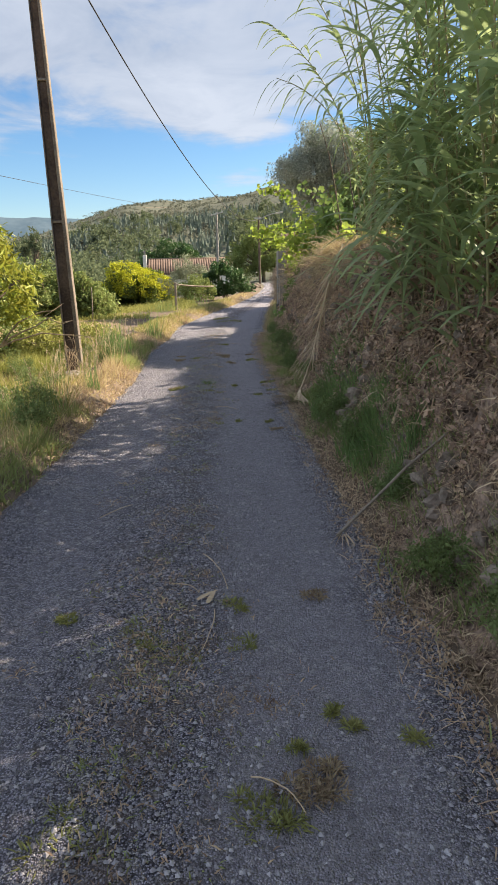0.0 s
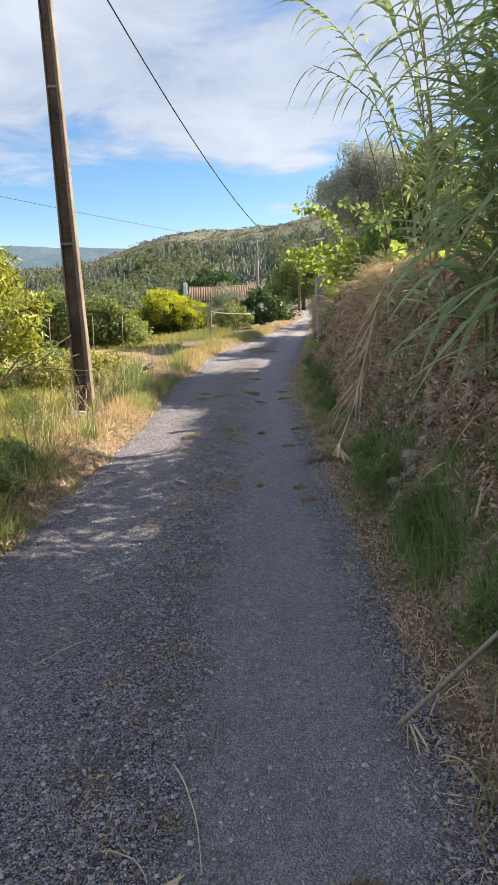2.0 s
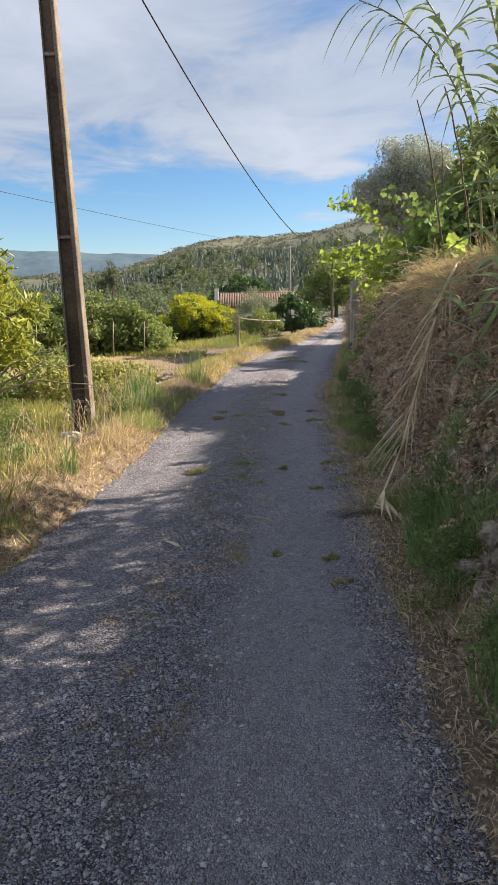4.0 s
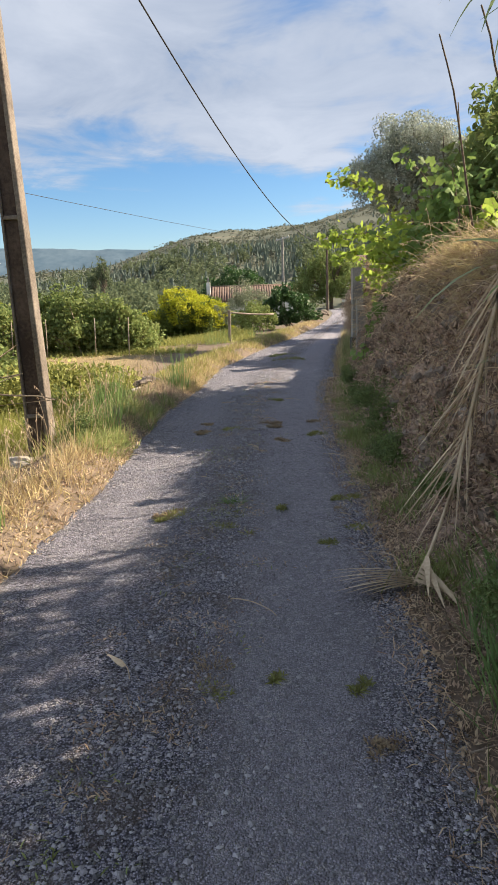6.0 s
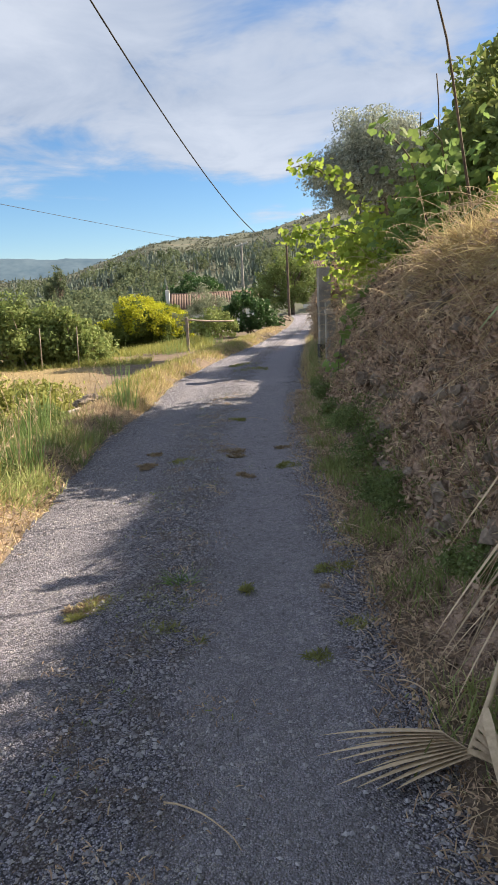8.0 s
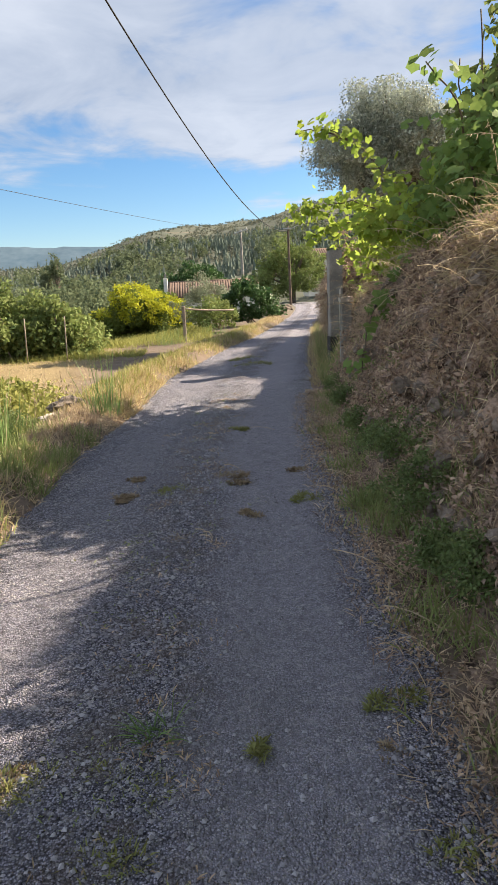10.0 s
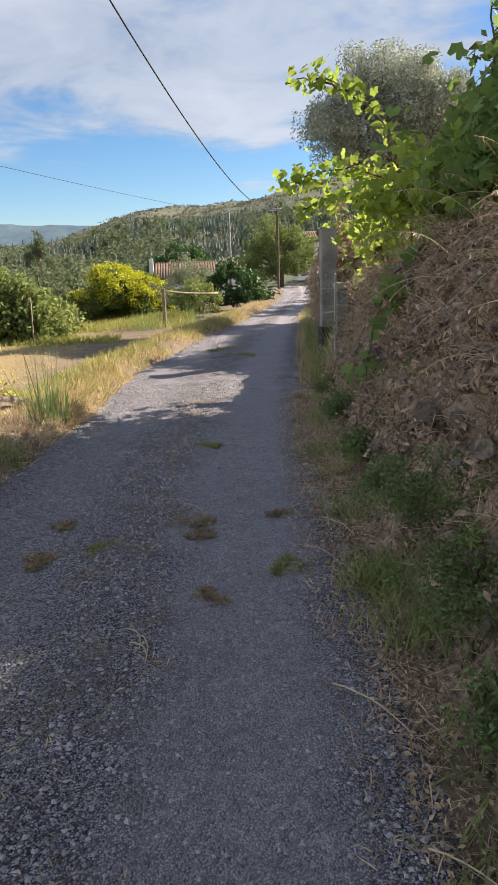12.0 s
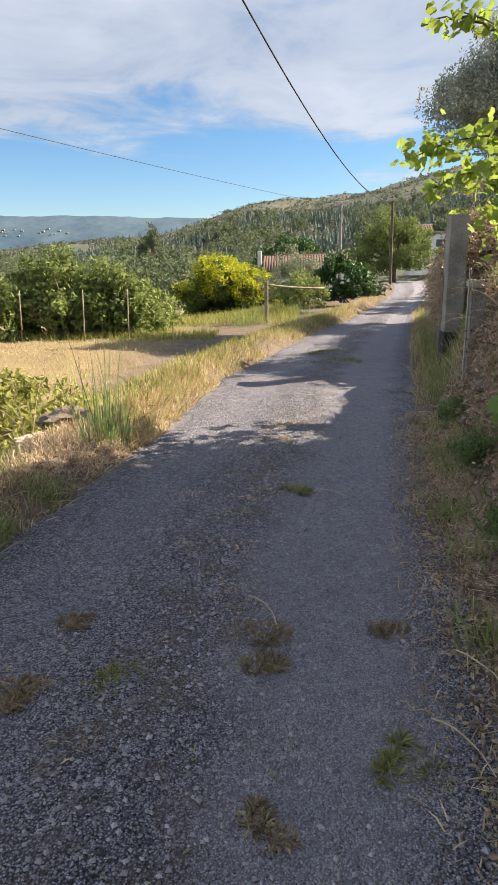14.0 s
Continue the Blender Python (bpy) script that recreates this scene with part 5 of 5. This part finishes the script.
TUFTS_BROWN = ((-0.05, 4.84, 0.13), (-0.36, 2.86, 0.09), (-0.26, 1.87, 0.09), (-0.14, 4.66, 0.13), (-0.19, 3.15, 0.09), (-0.36, 2.80, 0.09), (-0.30, 1.97, 0.07), (-0.23, 5.77, 0.10), (0.63, 4.36, 0.06),
               (-0.39, 6.82, 0.10), (0.06, 7.19, 0.06), (0.26, 11.92, 0.12), (0.55, 9.12, 0.08), (0.30, 10.5, 0.07), (0.41, 9.93, 0.15), (-0.32, 10.08, 0.07), (-0.30, 9.62, 0.10), (0.95, 10.12, 0.08), (0.22, 9.68, 0.12), (0.82, 6.84, 0.05), (0.30, 0.9, 0.05), (-0.24, 0.09, 0.07), (-0.49, 0.33, 0.12), (-0.55, 0.15, 0.12), (-0.47, 0.04, 0.10), (-0.28, -0.09, 0.08), (-0.42, -0.12, 0.10), (0.17, 8.94, 0.10), (0.09, 8.78, 0.13), (0.66, 0.68, 0.10), (0.86, 0.2, 0.12), (0.05, -0.3, 0.1))


def tuft(label, x, y, r, mat, tall, n):
    t = thing("grass_tuft", label, "grass", (x, y, 0.0), "weeds growing in the lane")
    a, d = rng.uniform(0, 6.28, n), r * np.sqrt(rng.random(n))
    k = rng.integers(0, 7, n)
    hub = np.clip(rng.normal(size=(7, 2)), -1.3, 1.3) * r * 0.6
    base = np.stack([np.cos(a) * d, np.sin(a) * d, np.zeros(n) - 0.008], -1)
    base[:, :2] = hub[k] + base[:, :2] * rng.uniform(0.2, 0.55, 7)[k][:, None]
    way_ = np.stack([np.cos(a) * 0.5, np.sin(a) * 0.5, rng.uniform(0.2, 1.1, n)], -1) + rng.normal(size=(n, 3)) * 0.35
    place_mesh("foliage", mesh_of("foliage", *ribbons(base, way_, tall * rng.uniform(0.35, 1.0, n), 0.0065, 0.4, 3), mat), t)


for x, y, r in TUFTS_GREEN:
    tuft("small green weed tuft growing through the tarmac", x, y, r, LANE_WEED, 0.04 + 0.3 * r, int(110 + 40000 * min(r, 0.11) ** 2))
for x, y, r in TUFTS_BROWN:
    tuft("small dried brown weed tuft on the tarmac", x, y, r, DRY_WEED, 0.03 + 0.2 * r, int(110 + 60000 * r * r))
# withered weeds, crumbs and seedlings along the unworn middle of the lane
for mat, label, n, tall in ((LITTER, "withered brown weeds and crumbs along the lane middle", 15000, 0.045), (GREEN_GRASS, "tiny green seedlings along the lane middle", 5000, 0.04)):
    k = 150
    cy, cu = rng.uniform(-1.6, 14, k), 0.50 + rng.normal(size=k) * 0.075
    cy[:k // 3] = rng.uniform(-1.5, 1.2, k // 3)
    i = rng.integers(0, k, n)
    sp = rng.uniform(0.02, 0.10, k)[i]
    y = cy[i] + rng.normal(size=n) * sp
    c = road_points(np.clip(cu[i] + rng.normal(size=n) * sp * 0.5, 0.02, 0.98), y)
    p, q = ribbons(c - (0, 0, 0.004), rng.normal(size=(n, 3)) + (0, 0, 0.45), tall * rng.uniform(0.3, 1.3, n), 0.007, 0.4, 2)
    tagged(new("lane_weeds", mesh_of("lane_weeds", p, q, mat)), label, "weeds", kind="stuff")
tuft("upright green weed with narrow leaves in the tarmac", 0.07, 6.99, 0.05, RUSH, 0.24, 70)

# ---- grass and litter, uncountable ----


def growth(name, label, category, base, mat, tall, wide, lean=0.35, droop=0.35, segs=3, push=(0, 0, 0)):
    n = len(base)
    way_ = rng.normal(size=(n, 3)) * lean + np.array((0, 0, 1.0)) + np.array(push)
    p, q = ribbons(base, way_, tall, wide, rng.uniform(0.3, 1.3, n) * droop, segs)
    return tagged(new(name, mesh_of(name, p, q, mat)), label, category, kind="stuff")


def clumped(n, n_clump, x0, x1, y0, y1, spread):
    cx, cy = rng.uniform(x0, x1, n_clump), rng.uniform(y0, y1, n_clump)
    i = rng.integers(0, n_clump, n)
    return cx[i] + rng.normal(size=n) * spread, cy[i] + rng.normal(size=n) * spread


def verge(n, e0, e1, y0, y1, n_clump=200, spread=0.14):
    """Places left of the lane, from e0 to e1 metres off its edge."""
    e, y = clumped(n, n_clump, e0, e1, y0, y1, spread)
    keep = (e > 0.0) & (y > -3)
    keep &= ~((np.abs(road_left(y) - e + 2.0) < 0.5) & (y > 7.3) & (y < 9.7) & (rng.random(len(e)) < 0.93))
    e, y = e[keep], y[keep]
    return on_land(road_left(y) - e, y, -0.02)


b = verge(17000, 0.25, 2.6, 3.6, 9.8, 150)
growth("dry_grass", "tall golden dry grass along the lane", "grass", b, GOLD_GRASS, rng.uniform(0.06, 0.34, len(b)), 0.008)
b = np.concatenate([verge(12000, 0.6, 3.2, 3.0, 9.2, 75), verge(11000, 0.95, 3.2, 9.2, 12.6, 60)])
growth("verge_grass", "yellow-green sunlit grass on the verge", "grass", b, YELLOW_GREEN, rng.uniform(0.08, 0.42, len(b)), 0.010)
b = verge(8000, 0.12, 1.4, -1.0, 5.2, 60, 0.10)
growth("verge_grass", "shaded green and brown grass at the lane edge", "grass", b, GREEN_GRASS, rng.uniform(0.06, 0.3, len(b)), 0.009)
b = np.concatenate([verge(34000, 0.06, 1.5, -1.0, 13.8, 400, 0.12), verge(16000, 0.05, 1.0, 9.6, 13.8, 160, 0.12)])
growth("dry_grass", "short brown withered grass on the bare verge", "grass", b, STRAW, rng.uniform(0.05, 0.2, len(b)), 0.007, 0.9, 0.5)
b = verge(17000, 0.0, 1.3, 3.6, 8.8, 130, 0.13)
growth("dry_grass", "short trampled golden grass at the lane edge", "grass", b, GOLD_GRASS, rng.uniform(0.03, 0.15, len(b)), 0.007, 0.9, 0.5)
b = verge(9000, 0.0, 1.2, 3.0, 9.0, 120, 0.12)
growth("dry_grass", "reddish-brown withered grass at the lane edge", "grass", b, LITTER, rng.uniform(0.03, 0.12, len(b)), 0.008, 1.2, 0.5)
b = verge(4200, 0.05, 1.0, 8.4, 11.6, 30, 0.10)
growth("verge_grass", "short green grass on the bare verge", "grass", b, GREEN_GRASS, rng.uniform(0.06, 0.32, len(b)), 0.009)
b = verge(15000, 0.3, 1.9, 13.0, 27.0, 150, 0.2)
growth("verge_grass", "sunlit mixed grass between lane and field", "grass", b, YELLOW_GREEN, rng.uniform(0.08, 0.32, len(b)), 0.011)
b = verge(26000, 0.08, 1.7, 13.5, 34.0, 260, 0.2)
growth("dry_grass", "pale golden dry grass at the lane edge", "grass", b, GOLD_GRASS, rng.uniform(0.06, 0.24, len(b)), 0.011)
b = verge(14000, 0.04, 1.1, 12.6, 17.5, 160, 0.15)
growth("dry_grass", "short golden dry grass by the sunlit lane edge", "grass", b, GOLD_GRASS, rng.uniform(0.05, 0.22, len(b)), 0.008, 0.6)
x, y = rng.uniform(-12, -2.2, 26000), rng.uniform(14, 23.5, 26000)
growth("field_stubble", "short dry stubble on the mown field", "grass", on_land(x, y, -0.02), GOLD_GRASS, rng.uniform(0.04, 0.14, 26000), 0.009, 0.6)
x, y = rng.uniform(-7, 0.5, 14000), rng.uniform(27, 41, 14000)
x = np.minimum(x, road_left(y) - 1.2)
growth("verge_grass", "rough green weeds between the field and the broom bush", "grass", on_land(x, y, -0.02), YELLOW_GREEN, rng.uniform(0.15, 0.55, 14000), 0.016)
x, y = rng.uniform(-12, -1.5, 9000), rng.normal(24.0, 0.5, 9000)
growth("verge_grass", "tall weeds at the foot of the shrub row", "grass", on_land(x, y, -0.02), YELLOW_GREEN, rng.uniform(0.08, 0.36, 9000), 0.012)
x, y = rng.uniform(-16, -2.8, 14000), rng.uniform(6, 15, 14000)
growth("verge_grass", "rough sunlit grass behind the utility pole", "grass", on_land(x, y, -0.02), YELLOW_GREEN, rng.uniform(0.15, 0.45, 14000), 0.012)


def rush_clump(label, x, y, n, r, tall, group="rush clumps on the verge"):
    t = thing("rush_clump", label, "rushes", (x, y, float(land(x, y))), group)
    a, d = rng.uniform(0, 6.28, n), r * np.sqrt(rng.random(n))
    base = np.stack([np.cos(a) * d, np.sin(a) * d, np.zeros(n) - 0.03], -1)
    way_ = np.stack([np.cos(a) * 0.10, np.sin(a) * 0.10, np.ones(n)], -1) + rng.normal(size=(n, 3)) * 0.13
    place_mesh("foliage", mesh_of("foliage", *ribbons(base, way_, tall * (0.2 + 0.95 * rng.random(n) ** 1.7), 0.008, 0.08, 4), RUSH), t)


rush_clump("tall green rush clump at the lane edge", -0.92, 12.55, 95, 0.2, 1.0)
rush_clump("green rush clump on the sunlit verge", -1.6, 10.6, 120, 0.2, 0.8)
rush_clump("green rush clump on the sunlit verge", -1.75, 11.4, 90, 0.2, 0.75)
rush_clump("green rush clump near the utility pole", -1.3, 9.2, 110, 0.14, 0.6)
rush_clump("green rush clump at the lane edge", -1.45, 6.3, 70, 0.1, 0.45)
rush_clump("shaded green rush clump at the lane edge", -1.85, 2.6, 90, 0.14, 0.5)
rush_clump("thin dark green weed stalks on the verge", -1.72, 5.15, 34, 0.12, 0.8)
rush_clump("thin dark green weed stalks on the verge", -2.05, 4.3, 30, 0.12, 0.7)
rush_clump("tall green weeds beside the fence post", -0.9, 27.0, 120, 0.5, 1.0)
rush_clump("tall green weeds beside the fence post", 0.6, 30.5, 120, 0.5, 1.0)
# right-hand foot of the bank
b = bank_surface(30000, -1.5, 13.8, -0.5, 0.55)
b[:, 2] = np.maximum(b[:, 2], 0) - 0.01
growth("bank_weeds", "short brown litter and grass at the bank foot", "grass", b, LITTER, rng.uniform(0.03, 0.12, len(b)), 0.006, 1.4, 0.5, 2)
d, y = clumped(14000, 80, -0.14, 0.30, -1.5, 13.6, 0.13)
x = bank_foot(y) + d
growth("dry_grass", "withered straw-coloured grass along the bank foot", "grass", np.stack([x, y, np.maximum(bank_height(x, y), 0) - 0.02], -1), STRAW, rng.uniform(0.04, 0.2, 14000), 0.006, 0.7, 0.5)
d, y = clumped(13000, 60, -0.14, 0.30, -1.5, 13.6, 0.11)
x = bank_foot(y) + d
growth("bank_weeds", "green weeds and grass along the bank foot", "grass", np.stack([x, y, np.maximum(bank_height(x, y), 0) - 0.02], -1), GREEN_GRASS, rng.uniform(0.05, 0.24, 13000), 0.008)
d, y = clumped(3600, 12, 0.0, 0.22, 2.0, 5.2, 0.10)
x = bank_foot(y) + d
growth("bank_weeds", "tall fine green grass on the bank foot", "grass", np.stack([x, y, np.maximum(bank_height(x, y), 0) - 0.02], -1), RUSH, rng.uniform(0.12, 0.42, 3600), 0.008, 0.25, 0.25)
b = bank_surface(8000, -1.5, 14.0, -0.35, 0.4)
b[:, 2] = np.maximum(b[:, 2], 0.0) + 0.02
p, q = ribbons(b, rng.normal(size=(len(b), 3)) * (1, 1, 0.12), 0.03 + 0.16 * rng.random(len(b)) ** 2, 0.0036, 0.05, 2)
tagged(new("fallen_straw", mesh_of("fallen_straw", p, q, STRAW)), "pale broken straw strewn along the bank foot", "straw", kind="stuff")
# straw hanging over the bank face
b = bank_surface(1300, 5.2, 14.0, 0.35, 1.1)
growth("straw_cover", "long pale straw stalks hanging down the bank", "straw", b + (-0.01, 0, 0.03), STRAW, rng.uniform(0.15, 0.42, len(b)), 0.005, 0.7, 0.9, 5, (-0.7, -0.1, -0.5))
b = bank_surface(8000, 4.6, 14.0, 0.1, 1.1)
growth("straw_cover", "brown dry straw hanging down the bank face", "straw", b + (-0.01, 0, 0.03), STRAW, rng.uniform(0.04, 0.15, len(b)), 0.006, 2.2, 0.4, 2, (-0.9, -0.1, -0.6))
b = bank_surface(34000, 0.5, 14.0, 0.08, 1.1) + (-0.012, 0, 0.015)
tagged(new("dead_litter", mesh_of("dead_litter", *leaves(b, rng.uniform(0.014, 0.055, len(b)), 0.34), LITTER)), "matted brown dead leaves and grass on the bank face", "litter", kind="stuff")
b = bank_surface(3600, -1.5, 5.2, 0.2, 1.0)
growth("dead_litter", "dead leaves and straw under the reeds", "litter", b + (-0.01, 0, 0.02), STRAW, rng.uniform(0.05, 0.22, len(b)), 0.012, 0.9, 0.8, 3, (-0.6, 0, -0.3))
k = 1250
c = np.concatenate([bank_surface(900, 4.4, 14.0, 0.06, 1.0), bank_surface(350, 0.4, 4.6, 0.2, 0.9)])
i = rng.integers(0, k, 56000)
off = np.clip(rng.normal(size=(len(i), 3)), -1.6, 1.6) * rng.uniform(0.03, 0.085, k)[i][:, None] * (0.8, 1.0, 1.0)
tagged(new("dry_creeper", mesh_of("dry_creeper", *leaves(c[i] + off + (-0.035, 0, 0.02), rng.uniform(0.02, 0.06, len(i)), 0.45), DEAD_LEAF)), "tangled clumps of withered brown creeper over the bank", "creeper", kind="stuff")


def oat_stalks(label, base, push, tall):
    """Thin bent stems, each with a drooping row of papery seed husks."""
    chunks = []
    for b0 in base:
        h = tall * rng.uniform(0.6, 1.15)
        tip_ = b0 + unit(np.array(push) + rng.normal(size=3) * 0.28) * h
        path = curve_between(b0, tip_, (0, 0, 0.16 * h), 9)
        chunks.append(tube(path, np.linspace(0.0022, 0.0012, 9), 3 + 1))
        n = 13
        t = rng.uniform(0.62, 1.0, n)
        pos = np.stack([np.interp(t, np.linspace(0, 1, 9), path[:, j]) for j in range(3)], -1)
        chunks.append(ribbons(pos, rng.normal(size=(n, 3)) * 0.5 + (0, 0, -0.8), rng.uniform(0.016, 0.03, n), 0.006, 0.2, 2))
    tagged(new("oat_stalks", mesh_of("oat_stalks", *join(chunks), STRAW)), label, "grass", kind="stuff")


oat_stalks("pale wild oat stalks bending down over the bank", bank_surface(190, 5.6, 14.0, 0.35, 1.0) + (-0.03, 0, 0), (-0.7, -0.35, 0.15), 0.62)
oat_stalks("pale wild oat stalks standing on top of the bank", bank_surface(130, 6.5, 13.5, 0.9, 1.6), (-0.25, -0.1, 0.9), 0.55)
oat_stalks("wild oats with silvery seed heads on the sunlit verge", on_land(road_left(np.linspace(5, 12, 160)) - rng.uniform(0.25, 1.3, 160), np.linspace(5, 12, 160)), (0, 0, 1), 0.62)
d, y = clumped(26000, 55, 0.7, 1.8, 6.3, 14.0, 0.11)
x = bank_foot(y) + d
growth("dry_grass", "golden dry oat grass on top of the bank", "grass", np.stack([x, y, bank_height(x, y) - 0.02], -1), GOLD_GRASS, rng.uniform(0.12, 0.6, 26000), 0.0055, 0.55, 0.8, 5, (-0.2, 0, 0))
d, y = clumped(15000, 70, 0.55, 1.0, 6.4, 9.8, 0.08)
x = bank_foot(y) + d
growth("dry_grass", "sunlit golden straw tumbling over the crest of the bank", "grass", np.stack([x, y, bank_height(x, y) - 0.02], -1), GOLD_GRASS, rng.uniform(0.08, 0.28, 15000), 0.005, 0.7, 0.7, 4, (-0.55, -0.15, 0))
x, y = rng.uniform(0.5, 2.4, 12000), rng.uniform(14.2, 30, 12000)
x = road_right(y) + x * 0.4
growth("bank_weeds", "green and straw-coloured verge grass beyond the gate", "grass", on_land(x, y, -0.02), GREEN_GRASS, rng.uniform(0.08, 0.35, 12000), 0.009)
x = road_right(y) + rng.uniform(0.05, 3.0, 12000)
growth("dry_grass", "dry grass beside the lane beyond the gate", "grass", on_land(x, y, -0.02), GOLD_GRASS, rng.uniform(0.1, 0.4, 12000), 0.009)
d, y = rng.uniform(-0.15, 0.3, 9000), rng.uniform(16.9, 24.2, 9000)
x = bank_foot(y) + d
growth("dead_litter", "dry creeper hanging over the rubble wall", "creeper", np.stack([x, y, rng.uniform(0.6, 1.45, 9000)], -1), STRAW, rng.uniform(0.1, 0.35, 9000), 0.012, 0.8, 1.0, 3, (-0.5, -0.2, 0))
for i, (x, y, r) in enumerate(((1.02, 0.9, 0.16), (1.12, 2.0, 0.14), (1.2, 3.3, 0.18), (1.22, 4.2, 0.2), (1.3, 4.9, 0.14), (1.42, 6.3, 0.14), (1.42, 7.6, 0.16), (1.5, 8.5, 0.2), (1.58, 9.1, 0.24),
                               (1.56, 9.7, 0.17), (1.62, 10.5, 0.14), (1.72, 11.6, 0.15), (1.4, 8.0, 0.13), (1.9, 13.1, 0.14), (1.05, 0.2, 0.15))):
    shrub("weed", "leafy green weed growing at the bank foot", "weed", (x, y, max(0.0, float(bank_height(x, y))) - 0.02), (r * 1.2, r * 1.3, r * 0.75), WEED_LEAF, 36, 85, 0.09, 0.024, 0.45, 1, "weeds at the bank foot", stem_r=0.004)
for i, (x, y, r) in enumerate(((-1.9, 5.0, 0.18), (-2.3, 5.8, 0.2), (-1.75, 4.2, 0.15), (-2.6, 6.6, 0.24), (-2.0, 6.9, 0.16), (-1.5, 8.9, 0.15), (-2.7, 8.2, 0.22), (-3.0, 7.2, 0.25), (-1.6, 10.9, 0.16),
                               (-2.1, 11.6, 0.24), (-2.6, 10.9, 0.22), (-3.2, 9.9, 0.25), (-2.0, 12.4, 0.22), (-2.8, 12.6, 0.26), (-1.7, 12.0, 0.18))):
    shrub("weed", "leafy green weed standing in the dry verge grass", "weed", (x, y, float(land(x, y)) - 0.03), (r * 1.1, r * 1.2, r * 0.95), WEED_LEAF, 36, 70, 0.10, 0.032, 0.4, 3, "weeds in the verge grass", stem_r=0.004)
flower = thing("flower", "small bright yellow wild flower on the verge", "flower", (1.58, 10.62, 0.1))
place_mesh("petals", mesh_of("petals", *leaves(rng.normal(size=(14, 3)) * 0.012 + (0, 0, 0.16), np.full(14, 0.03), 0.7), FLOWER), flower)
place_mesh("stem", mesh_of("stem", *tube([(0, 0, -0.1), (0.01, 0, 0.16)], 0.003, 5), RUSH, True), flower)
